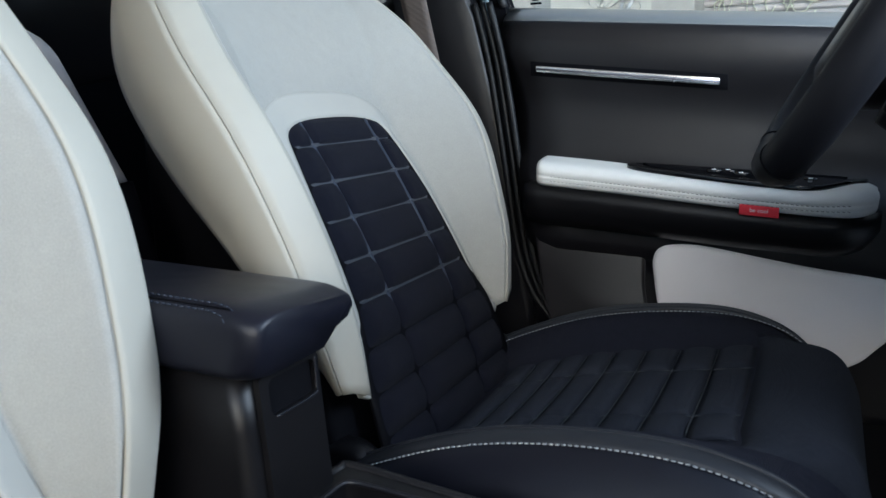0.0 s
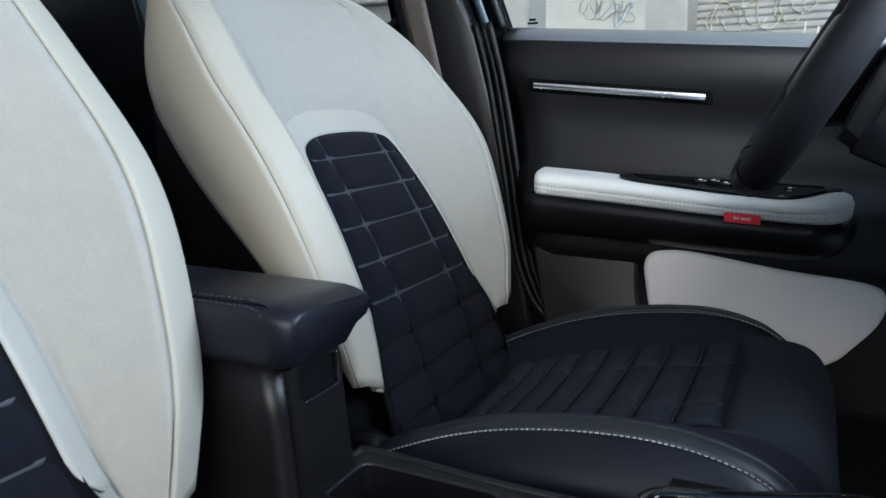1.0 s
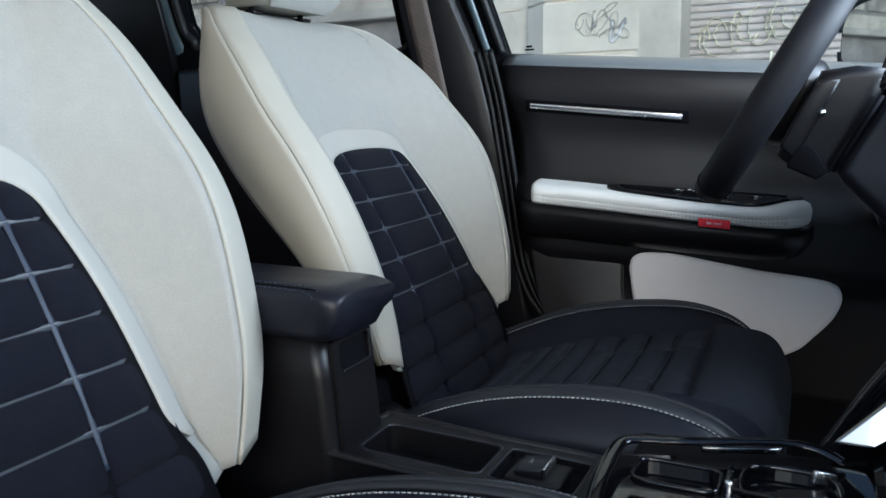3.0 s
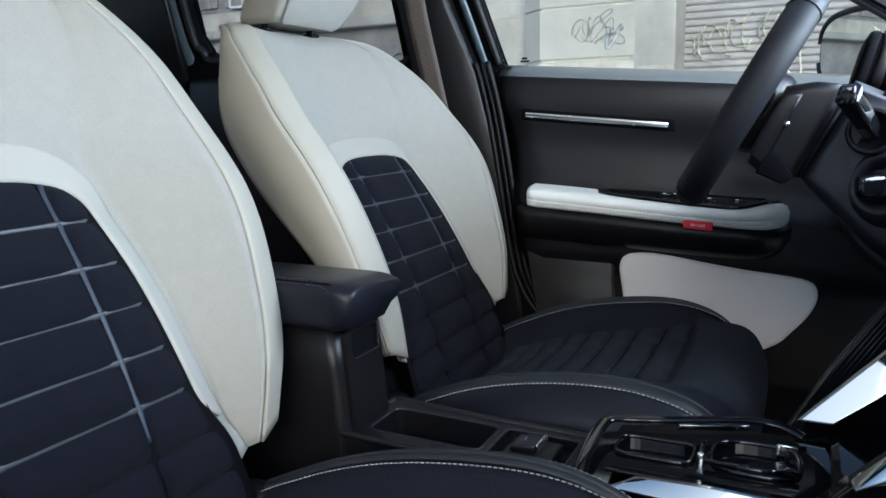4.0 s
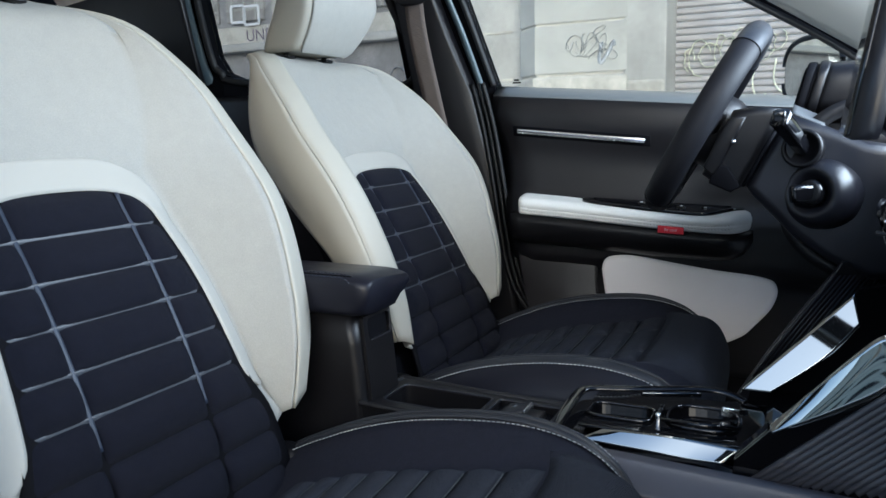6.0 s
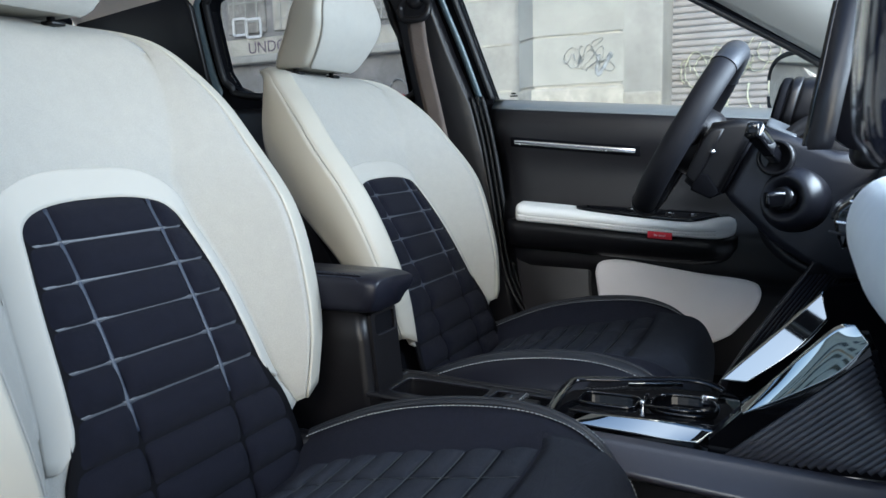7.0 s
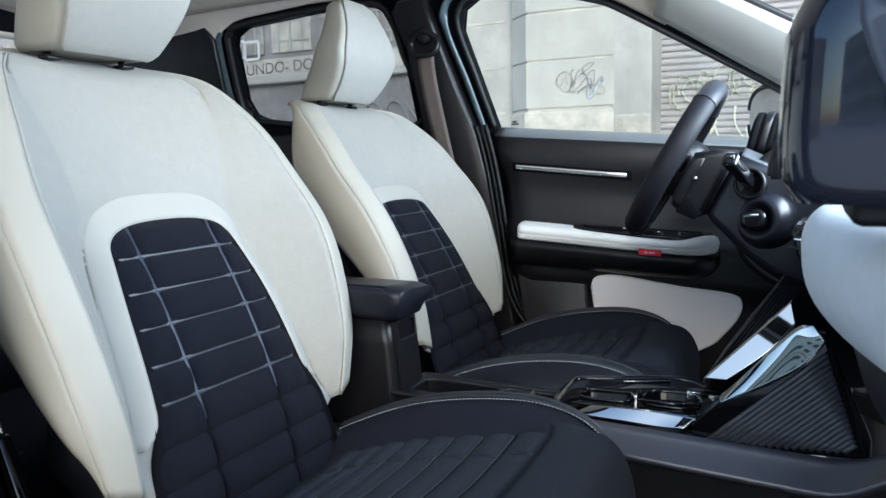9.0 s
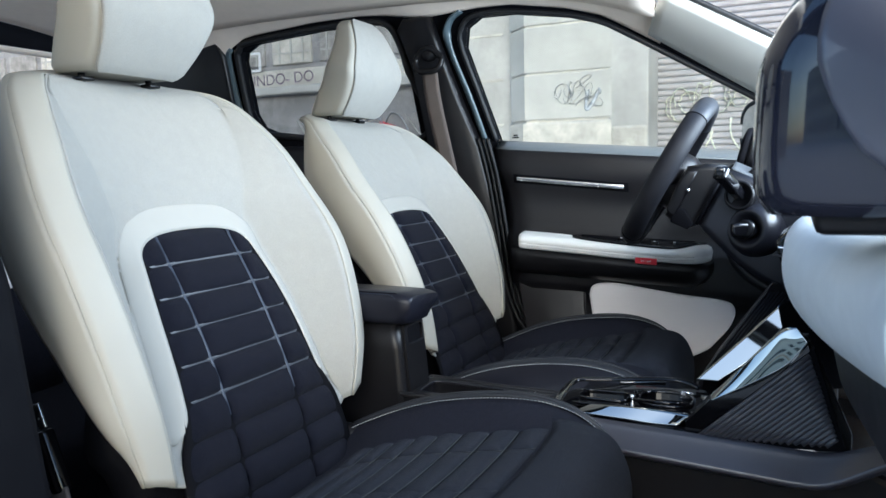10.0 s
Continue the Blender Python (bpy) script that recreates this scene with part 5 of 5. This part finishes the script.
        a = a[np.linspace(0, len(a) - 1, m).astype(int)]
        b = b[np.linspace(0, len(b) - 1, m).astype(int)]
        G = np.array([a + (b - a) * k for k in np.linspace(0, 1, 10)])
        for i, k in enumerate(np.linspace(0, 1, 10)):
            G[i, :, 1] -= bow * math.sin(math.pi * k)
        return sheet(G, 0.006, 1)
    part("gloss_sweep", strip([(0.579, 0.1050, 0.603), (0.6455, 0.1273, 0.671), (0.7037, 0.1468, 0.7303)], [(0.6157, 0.1031, 0.6048), (0.6732, 0.1166, 0.649), (0.7115, 0.1322, 0.695)]), "dark_mirror", con, "mirror-black strip up to the dashboard")
    part("gloss_sweep", strip([(0.620, -0.1050, 0.640), (0.652, -0.1050, 0.675), (0.687, -0.1050, 0.715), (0.712, -0.1050, 0.741), (0.729, -0.1060, 0.746)], [(0.624, -0.1145, 0.637), (0.645, -0.1150, 0.647), (0.680, -0.1155, 0.666), (0.718, -0.1155, 0.692), (0.744, -0.1150, 0.728)], 48, 0.0008), "dark_mirror", con, "mirror-black band up to the dashboard")
    part("flank_cover", prism([(0.588, 0.582), (0.590, 0.602), (0.622, 0.638), (0.645, 0.646), (0.680, 0.665), (0.718, 0.691), (0.744, 0.726), (0.75, 0.70), (0.60, 0.577)], lambda x, z, d: (x, d, z), -0.1128, -0.100, 0.001), "gloss_black", con, "glossy black flank", smooth=False)
    part("sweep_top", prism([(0.589, 0.597), (0.590, 0.604), (0.620, 0.638), (0.622, 0.632)], lambda x, z, d: (x, d, z), -0.110, -0.088, 0.001), "gloss_black", con, smooth=False)
    part("sweep_back", prism([(0.585, 0.575), (0.589, 0.597), (0.714, 0.732), (0.744, 0.733), (0.80, 0.60), (0.80, 0.575)], lambda x, z, d: (x, d, z), -0.088, -0.076, 0.002), "plastic_black", con, smooth=False)
    part("deck_edge", strip([(0.450, -0.0985, 0.607), (0.522, -0.0985, 0.610), (0.594, -0.0985, 0.606)], [(0.424, -0.1080, 0.595), (0.492, -0.1080, 0.5930), (0.540, -0.1080, 0.5905), (0.578, -0.1080, 0.5925)]), "dark_mirror", con, "mirror-black slanted deck edge")


# ---- dashboard, wheel and screen ----
def build_dash():
    dash = thing("dashboard", (0.85, 0, 0.6), "dark plastic dashboard with pale cloth pad on the passenger side", "dashboard")
    S = []
    for y in np.linspace(-0.70, 0.70, 30):
        fx = 0.745
        fx += 0.03 * float(step(-0.3, -0.7, y))
        S.append([(x + fx - 0.72, y, z) for x, z in ((0.82, 0.60), (0.745, 0.735), (0.735, 0.80), (0.735, 0.86), (0.745, 0.90), (0.78, 0.925), (0.95, 0.945), (1.18, 0.93), (1.18, 0.6))])
    part("dash_body", loft_x(S), "plastic_soft", dash, "dark grained dashboard")
    # pale pad: a rounded bolster that runs to the door
    S = []
    for t in np.linspace(0, 1, 30):
        y = -0.155 - 0.545 * t
        fwd = 0.0 + 0.06 * float(step(0.35, 1.0, t))
        e = math.sqrt(max(0, 1 - (1 - min(1, t / 0.10)) ** 2)) * 0.6 + 0.4
        sec = smooth_loop([(0.790, 0.775), (0.752, 0.790), (0.722, 0.822), (0.712, 0.858), (0.720, 0.888), (0.745, 0.905), (0.80, 0.905), (0.82, 0.84)], 40)
        c = np.array((0.77, 0.84))
        S.append([(c[0] + (a - c[0]) * e + fwd, y, c[1] + (b - c[1]) * e) for a, b in sec])
    part("dash_pad", loft_x(S), "dash_pad", dash, "pale blue-grey woven cloth pad")
    # air vent at the pad's inner end
    vent = part("air_vent", prism(smooth_loop([(0.704, 0.862), (0.716, 0.878), (0.730, 0.888), (0.752, 0.890), (0.745, 0.850), (0.722, 0.838), (0.711, 0.832)], 42), lambda x, z, d: (x, d, z), -0.162, -0.085, 0.004), "gloss_black", dash, "glossy black air vent")
    for k in range(4):
        part("vent_fin", box((0.710 + 0.0055 * k, -0.163, 0.846 + 0.010 * k), (0.022, 0.005, 0.003), 0.001, rot=(0, 10, 0)), "chrome" if k % 2 else "plastic_soft", vent)
    part("vent_knob", box((0.7065, -0.13, 0.860), (0.010, 0.014, 0.008), 0.003), "plastic_soft", vent)
    # driver's side: lower fascia curving under the column
    P = []
    for t in np.linspace(0, 1, 24):
        y = 0.25 + 0.45 * t
        P.append([(x, y, z) for x, z in smooth_loop([(0.72, 0.735), (0.665, 0.765), (0.635, 0.80), (0.632, 0.84), (0.645, 0.90), (0.662, 0.935), (0.70, 0.955), (0.76, 0.955)], 40, False)])
    part("driver_fascia", sheet(np.array(P), 0.02, 1), "plastic_soft", dash, "dark driver-side fascia")
    part("fascia_end", prism([(0.617, 0.955), (0.601, 0.929), (0.582, 0.893), (0.564, 0.858), (0.572, 0.845), (0.628, 0.788), (0.669, 0.759), (0.72, 0.735), (0.80, 0.74), (0.80, 0.90), (0.71, 0.915), (0.655, 0.940)], lambda x, z, d: (x + 0.10 * max(0, 0.25 - d), d, z), 0.213, 0.46, 0.014, 4), "fascia_grey", dash, "grey-black fascia beside the column")
    # pale strip on top of the dash in front of the driver
    TS = [[(0.622 + 0.04 * k, 0.222 + 0.10 * t, 0.957 - 0.019 * k + 0.012 * t) for t in np.linspace(0, 1, 6)] for k in np.linspace(0, 1, 8)]
    part("top_strip", sheet(np.array(TS), 0.004, 1), "strip_grey", dash, "pale grey strip")
    # lower fluted panel beside the pedals
    kick = part("kick_panel", prism([(0.690, 0.760), (0.681, 0.745), (0.642, 0.691), (0.605, 0.636), (0.570, 0.576), (0.60, 0.40), (0.80, 0.40), (0.80, 0.76)], lambda x, z, d: (x, d + 0.45 * (x - 0.6), z), 0.168, 0.182, 0.003), "plastic_soft", dash, "black fluted side panel", smooth=False)
    for k in range(14):
        o = 0.006 * k
        part("rib", tube([(x + o, 0.167 + 0.45 * (x + o - 0.6), z) for x, z in ((0.590, 0.605), (0.635, 0.672), (0.684, 0.742))], 0.0013, 6), "fascia_grey", kick)
    # instrument display behind the wheel
    cl = thing("instrument_display", (0.66, 0.40, 0.955), "slim glossy black instrument display behind the wheel", "display")
    for k, (x0, th, cy, hy, hz, mat, nm) in enumerate(((0.628, 0.012, 0.455, 0.112, 0.044, "plastic_dark", "bezel"), (0.639, 0.006, 0.455, 0.1085, 0.041, "plastic_dark", "bezel_ring"), (0.644, 0.014, 0.455, 0.113, 0.045, "plastic_black", "bezel"), (0.657, 0.060, 0.455, 0.110, 0.043, "plastic_black", "housing"))):
        S = []
        for t, g in ((0.0, 0.975), (0.12, 0.995), (0.3, 1.0), (0.8, 1.0), (1.0, 0.98)):
            S.append([(x0 + th * t + 0.25 * (z - 0.99), y, z) for y, z in rounded(cy, 0.990, hy * g, hz * g, 3.6, 48)])
        part(nm, loft_x(S), mat, cl)
    part("screen", loft_x([[(0.626 + t + 0.25 * (z - 0.99), y, z) for y, z in rounded(0.455, 0.990, 0.104, 0.036, 3.6, 40)] for t in (0.0, 0.0015)]), "plastic_dark", cl, "dark screen")
    part("foot", box((0.70, 0.455, 0.955), (0.07, 0.16, 0.03), 0.008), "plastic_black", cl)
    # wiper stalk and ignition
    stalk = thing("wiper_stalk", (0.635, 0.24, 0.91), "black column stalk with ribbed end", "stalk")
    part("collar", lathe([(0.026, -0.01), (0.026, 0.002), (0.023, 0.005), (0.0205, 0.003), (0.019, -0.003)], (0.636, 0.2085, 0.909), (-0.25, -0.95, 0.15), 28), "plastic_black", stalk)
    S = []
    for t in np.linspace(0, 1, 12):
        c = Vector((0.638, 0.212, 0.907)).lerp(Vector((0.609, 0.152, 0.950)), t)
        h = 0.0085 + 0.0035 * t
        q = rounded(0, 0, h * 0.95, h, 5, 24)
        d = Vector((-0.029, -0.060, 0.043)).normalized()
        r = d.cross(Vector((0, 0, 1))).normalized()
        w = r.cross(d)
        S.append([np.array(c + r * a + w * b) for a, b in q])
    part("lever", loft_x(S), "gloss_black", stalk)
    dd = Vector((-0.029, -0.060, 0.043)).normalized()
    part("tip", box(Vector((0.609, 0.152, 0.950)) + dd * 0.001, (0.016, 0.006, 0.016), 0.003), "gloss_black", stalk, "glossy end cap")
    ig = thing("ignition_switch", (0.65, 0.16, 0.85), "round black ignition switch with key slot and chrome glint", "ignition")
    ax = (-0.42, -0.90, 0.10)
    c0 = Vector((0.650, 0.203, 0.851))
    part("bezel", lathe([(0.052, -0.034), (0.047, -0.012), (0.040, -0.001), (0.034, 0.004), (0.030, 0.005), (0.026, 0.001), (0.021, -0.001), (0.019, -0.006)], c0, ax, 40), "fascia_grey", ig)
    part("barrel", lathe([(0.018, -0.01), (0.018, 0.006), (0.015, 0.010), (0.008, 0.010)], c0, ax, 32), "gloss_black", ig)
    kd, kw = Vector((-0.90, -0.42, -0.10)).normalized(), Vector((0.42, -0.90, 0)).normalized()
    ku = kw.cross(kd)
    part("key_head", loft_x([[np.array(c0 + Vector(ax).normalized() * 0.008 + kd * (-0.006 + 0.029 * t) + ku * b * (1.0 - 0.25 * abs(t - 0.55)) + kw * a_) for a_, b in rounded(0, 0, 0.0075, 0.0125, 3.2, 24)] for t in np.linspace(0, 1, 7)]), "gloss_black", ig, "black key grip")
    part("key_collar", lathe([(0.016, 0.0), (0.016, 0.004), (0.012, 0.005)], c0 + Vector(ax).normalized() * 0.006, ax, 28), "plastic_black", ig)
    # infotainment screen: slab in front, glossy housing behind
    scr = thing("touch_screen", (0.70, -0.11, 0.92), "glossy black centre touch screen on the dashboard", "screen")
    def slab(x0, th, y0, y1, z0, z1, lean, bev, k=10):
        S = []
        for t in np.linspace(0, 1, k):
            y = y0 + (y1 - y0) * t
            q = rounded(0, 0, th / 2, (z1 - z0) / 2, 16, 48)
            S.append([(x0 + a + lean * (b + (z1 - z0) / 2), y, (z0 + z1) / 2 + b) for a, b in q])
        return loft_x(S)
    part("panel", slab(0.676, 0.008, 0.030, -0.128, 0.930, 1.070, 0.16, 0.003), "gloss_black", scr, "dark glass panel")
    part("frame", slab(0.688, 0.024, 0.031, -0.131, 0.926, 1.074, 0.16, 0.003), "fascia_grey", scr, "grey-black frame")
    S = []
    for t in np.linspace(0, 1, 10):
        y = 0.015 - 0.135 * t
        sec = smooth_loop([(0.704, 0.935), (0.722, 1.060), (0.745, 1.066), (0.790, 1.040), (0.800, 0.98), (0.800, 0.93)], 40)
        S.append([(a, y, b) for a, b in sec])
    part("housing", loft_x(S), "fascia_grey", scr, "dark satin housing")
    part("foot", box((0.765, -0.05, 0.925), (0.09, 0.12, 0.04), 0.01), "plastic_black", scr)
    # tall glossy panel at the passenger end of the dashboard
    gp = thing("gloss_panel", (0.79, -0.60, 0.93), "tall glossy blue-black panel at the dashboard end", "panel")
    S = []
    for t in np.linspace(0, 1, 20):
        z = 0.928 + 0.26 * t
        k = 0.86 + 0.14 * math.sqrt(max(0.0, 1 - (2 * t - 1) ** 6))
        S.append([(x + 0.05 * (z - 0.93) + 1.7 * max(0.0, z - 1.02) ** 1.5, y + 0.45 * max(0.0, z - 1.03) ** 1.5, z) for x, y in rounded(0.784, -0.600, 0.092 * k, 0.075 * k, 3.6, 88)])
    part("shell", loft_x(S), "panel_gloss", gp)
    G = []
    for i, q in enumerate(S[1:-1]):
        t = (i + 1) / 19
        first = 54 + 14 * (1 - t) ** 1.8
        q = np.array(q)
        idx = np.linspace(first, 84, 24)
        G.append([[np.interp(j, range(88), q[:, 0]), np.interp(j, range(88), q[:, 1]) - 0.0016, q[0, 2]] for j in idx])
    part("side_cover", sheet(np.array(G), 0.002, 1), "side_satin", gp, "grey satin side")
    part("rim", tube([(x + 0.125, y, 1.190) for x, y in rounded(0.784, -0.600, 0.078, 0.062, 3.6, 44)], 0.004, 8, closed=True), "plastic_soft", gp, "dark grey rim")
    part("foot", box((0.794, -0.600, 0.925), (0.12, 0.10, 0.02), 0.006), "plastic_black", gp)
    # steering wheel
    wh = thing("steering_wheel", (0.49, 0.345, 0.95), "black leather steering wheel with grey spokes", "steering wheel")
    C = Vector((0.500, 0.345, 0.950))
    side = Vector((-0.070, 0.9976, 0))
    up = Vector((0.49 * 0.9976, 0.49 * 0.070, 0.872)).normalized()
    nn = up.cross(side).normalized()
    if nn.x > 0:
        nn = -nn
    a = np.linspace(0, 2 * np.pi, 72, endpoint=False)
    def rim_at(t):
        c, s = math.cos(t), math.sin(t)
        rx, rz = 0.166, 0.142
        x = rx * math.copysign(abs(c) ** 0.88, c)
        z = rz * math.copysign(abs(s) ** 0.82, s)
        return C + side * x + up * z
    ring = []
    for t in a:
        p = rim_at(t)
        rad = (p - C).normalized()
        sec = []
        for q in np.linspace(0, 2 * np.pi, 16, endpoint=False):
            sec.append(np.array(p + rad * (0.0175 * math.cos(q)) + nn * (0.0198 * math.sin(q))))
        ring.append(sec)
    hi_, lo_ = 9, 27          # the upper arc between the joints
    part("rim", grid(np.array(ring[lo_:] + ring[:hi_ + 1]), True), "leather_rim", wh, "black leather rim")
    part("rim_top", grid(np.array(ring[hi_:lo_ + 1]), True), "leather_grey", wh, "lighter grey upper arc of the rim")
    for t0 in (2 * math.pi * 9 / 72, 2 * math.pi * 27 / 72, -1.05, math.pi + 1.05):
        p = rim_at(t0)
        rad = (p - C).normalized()
        pts = [p + rad * (0.0179 * math.cos(q)) + nn * (0.0202 * math.sin(q)) for q in np.linspace(0, 2 * np.pi, 24, endpoint=False)]
        part("rim_joint", tube(pts, 0.0009, 5, closed=True), "plastic_dark", wh)
    S = []
    for h, k in ((0.018, 0.72), (0.012, 0.90), (0.0, 1.0), (-0.03, 1.0), (-0.05, 0.8)):
        S.append([np.array(C + side * x * k + up * z * k + nn * h) for x, z in rounded(0, -0.008, 0.068, 0.056, 3, 36)])
    part("hub", loft_x(S), "plastic_soft", wh, "dark padded hub")
    for s in (1, -1):
        part("spoke", box(C + side * s * 0.108 + up * 0.004 - nn * 0.008, (0.028, 0.10, 0.040), 0.008, rot=(0, 29.3, 0)), "plastic_soft", wh, "dark grey spoke")
        part("spoke_button", box(C + side * s * 0.095 + up * 0.006 + nn * 0.008, (0.010, 0.03, 0.016), 0.003, rot=(0, 29.3, 0)), "gloss_black", wh)
    part("spoke", box(C - up * 0.094 - nn * 0.008, (0.024, 0.05, 0.09), 0.008, rot=(0, 29.3, 0)), "plastic_soft", wh, "dark grey spoke")
    col = thing("steering_column", (0.58, 0.345, 0.90), "black plastic steering column shroud", "steering column")
    part("shroud", prism([(0.547, 0.962), (0.580, 0.966), (0.612, 0.961), (0.601, 0.931), (0.582, 0.893), (0.563, 0.857), (0.549, 0.849), (0.523, 0.862), (0.508, 0.874), (0.520, 0.905), (0.535, 0.933)], lambda x, z, d: (x + 0.06 * (d - 0.21), d, z), 0.212, 0.478, 0.012, 4), "plastic_black", col)
    part("shroud_step", prism([(0.512, 0.884), (0.534, 0.934), (0.548, 0.952), (0.566, 0.952), (0.556, 0.930), (0.536, 0.888), (0.526, 0.872)], lambda x, z, d: (x, d, z), 0.206, 0.216, 0.003), "plastic_black", col)
    part("shroud_joint", tube([(0.604, 0.209, 0.935), (0.584, 0.209, 0.896), (0.565, 0.209, 0.858)], 0.0028), "plastic_dark", col)
    part("shroud_lower", prism([(0.520, 0.862), (0.549, 0.849), (0.562, 0.858), (0.545, 0.885), (0.527, 0.890)], lambda x, z, d: (x, d, z), 0.2075, 0.23, 0.003), "plastic_dark", col)
    part("screw", lathe([(0.0035, 0.0), (0.0035, 0.002), (0.001, 0.003)], (0.551, 0.2055, 0.919), (0, -1, 0), 12), "chrome", col)


def build_far_side():
    # door mirror outside the window
    mi = thing("door_mirror", (0.66, 0.98, 1.0), "black door mirror outside the driver's window", "mirror")
    mc, mn = Vector((0.642, 1.065, 1.058)), Vector((-0.87, -0.49, 0.05)).normalized()
    mr = Vector((mn.y, -mn.x, 0)).normalized()
    face = lambda a, b, k: np.array(mc + mr * a + Vector((0, 0, b)) + mn * k)
    S = []
    for t in np.linspace(0, 1, 14):
        k = math.sqrt(max(0.05, 1 - t ** 2 * 0.9))
        S.append([face(a * k, b * k, -0.11 * t) for a, b in rounded(0, 0, 0.124, 0.080, 3.0, 36)])
    part("housing", loft_x(S), "plastic_black", mi, "black housing")
    part("bezel", tube([face(a, b, 0.001) for a, b in rounded(0, 0, 0.122, 0.078, 3.0, 48)], 0.007, 8, closed=True), "rubber", mi)
    part("mirror_glass", prism([tuple(p) for p in rounded(0, 0, 0.114, 0.071, 3.0, 40)], face, 0.0, 0.004), "mirror", mi, "mirror glass", smooth=False)
    part("arm", box((0.73, 0.92, 1.015), (0.06, 0.20, 0.04), 0.012), "plastic_black", mi)
    # belts
    def belt(name, y, s):
        b = thing(name, (-0.15, y, 1.2), "dark brown-grey seat belt hanging from the pillar loop", "seat belt", "seat belts")
        W = 0.024
        path = smooth_loop([(-0.165, y, 1.235), (-0.160, y + s * 0.012, 1.15), (-0.135, y + s * 0.03, 1.0), (-0.10, y + s * 0.05, 0.80), (-0.075, y + s * 0.055, 0.55), (-0.07, y + s * 0.05, 0.42)], 40, False)
        P = [[p + np.array((k * W, -s * 0.10 * k * W, 0.1 * k * W)) for k in (-1, -0.5, 0, 0.5, 1)] for p in path]
        part("webbing", sheet(np.array(P), 0.0014, 1), "webbing", b, "dark woven strap")
        part("loop", tube(smooth_loop([(-0.200, y - s * 0.004, 1.262), (-0.165, y - s * 0.012, 1.285), (-0.128, y - s * 0.004, 1.262), (-0.135, y - s * 0.008, 1.232), (-0.165, y - s * 0.010, 1.226), (-0.195, y - s * 0.008, 1.232)], 48), 0.008, 8, closed=True), "plastic_black", b, "black plastic loop")
        part("loop_cover", lathe([(0.022, -0.012), (0.022, 0.0), (0.016, 0.008), (0.006, 0.010)], (-0.165, y - s * 0.004, 1.275), (0, -s, 0), 28), "plastic_black", b)
    belt("seat_belt", 0.640, 1)
    belt("seat_belt", -0.640, -1)
    bk = thing("belt_buckle", (-0.05, -0.63, 0.64), "black seat belt buckle hanging beside the seat", "belt buckle")
    part("body", box((-0.045, -0.628, 0.640), (0.022, 0.018, 0.075), 0.005, 3, rot=(0, -22, 0)), "gloss_black", bk)
    part("strap", box((-0.024, -0.632, 0.575), (0.030, 0.006, 0.075), 0.002, rot=(0, -16, 0)), "webbing", bk)
    part("tongue", box((-0.066, -0.625, 0.690), (0.014, 0.004, 0.030), 0.001, rot=(0, -22, 0)), "chrome", bk, "steel tongue")
    # rear bench
    rb = thing("rear_seat", (-0.85, 0, 0.25), "pale grey cloth rear bench seat", "rear seat")
    for yc_ in (-0.36, 0.36):
        S = []
        for t in np.linspace(0, 1, 18):
            z = 0.735 + 0.305 * t
            x = -0.86 - 0.11 * t
            k = 1 if t < 0.8 else math.sqrt(max(0.1, 1 - ((t - 0.8) / 0.21) ** 2))
            S.append([(x + a, yc_ + b * (0.8 + 0.2 * k) * (0.90 - 0.24 * t if b * yc_ > 0 else 1.0), z) for a, b in rounded(0, 0, 0.075 * (0.5 + 0.5 * k), 0.31, 5, 40)])
        part("backrest", loft_x(S), "rear_fabric", rb, "pale grey cloth backrest")
        part("lower_back", loft_x([[(-0.78 - 0.32 * (z - 0.48) + a, yc_ + b, z) for a, b in rounded(0, 0, 0.066, 0.300, 5, 32)] for z in (0.48, 0.56, 0.65, 0.732)]), "fabric_black", rb, "black cloth lower part of the backrest")
        S = []
        for t in np.linspace(0, 1, 10):
            z = 1.06 + 0.15 * t
            k = math.sqrt(max(0.2, 1 - (2 * t - 1) ** 4))
            S.append([(-1.03 + a * k, yc_ + b * (0.85 + 0.15 * k), z) for a, b in rounded(0, 0, 0.045, 0.12, 5, 32)])
        part("headrest", loft_x(S), "rear_fabric", rb)
    part("bench_cushion", box((-0.62, 0, 0.44), (0.46, 1.30, 0.15), 0.05, 4), "fabric_black", rb, "black cloth bench cushion")
    part("bench_base", box((-0.70, 0, 0.30), (0.40, 1.30, 0.14), 0.01), "plastic_dark", rb, smooth=False)
    # rear door lining
    rd = thing("rear_door", (-0.55, 0.77, 0.45), "black rear door lining below the tinted window", "car door", kind="structure")
    part("lining", box((-0.58, 0.765, 0.77), (0.62, 0.04, 0.56), 0.02, 3), "plastic_soft", rd)


build_outside()
build_body()
build_door()
build_seat(0.345, base=0.0, slope=0.517, curve=0.62, head=0.0, wide=0.016, inboard=0.012, crown=0.78)
near_seat = build_seat(-0.352, base=0.006, slope=0.432, curve=0.67, head=0.040, lift=0.020, wide=0.0, cushion=0.008, inboard=0.0, crown=1.0)
part("fabric_label", box((-0.180, -0.5865, 1.046), (0.022, 0.006, 0.030), 0.001, rot=(0, -30, 0)), "plastic_dark", near_seat, "small black sewn-in label")
build_console()
build_dash()
build_far_side()
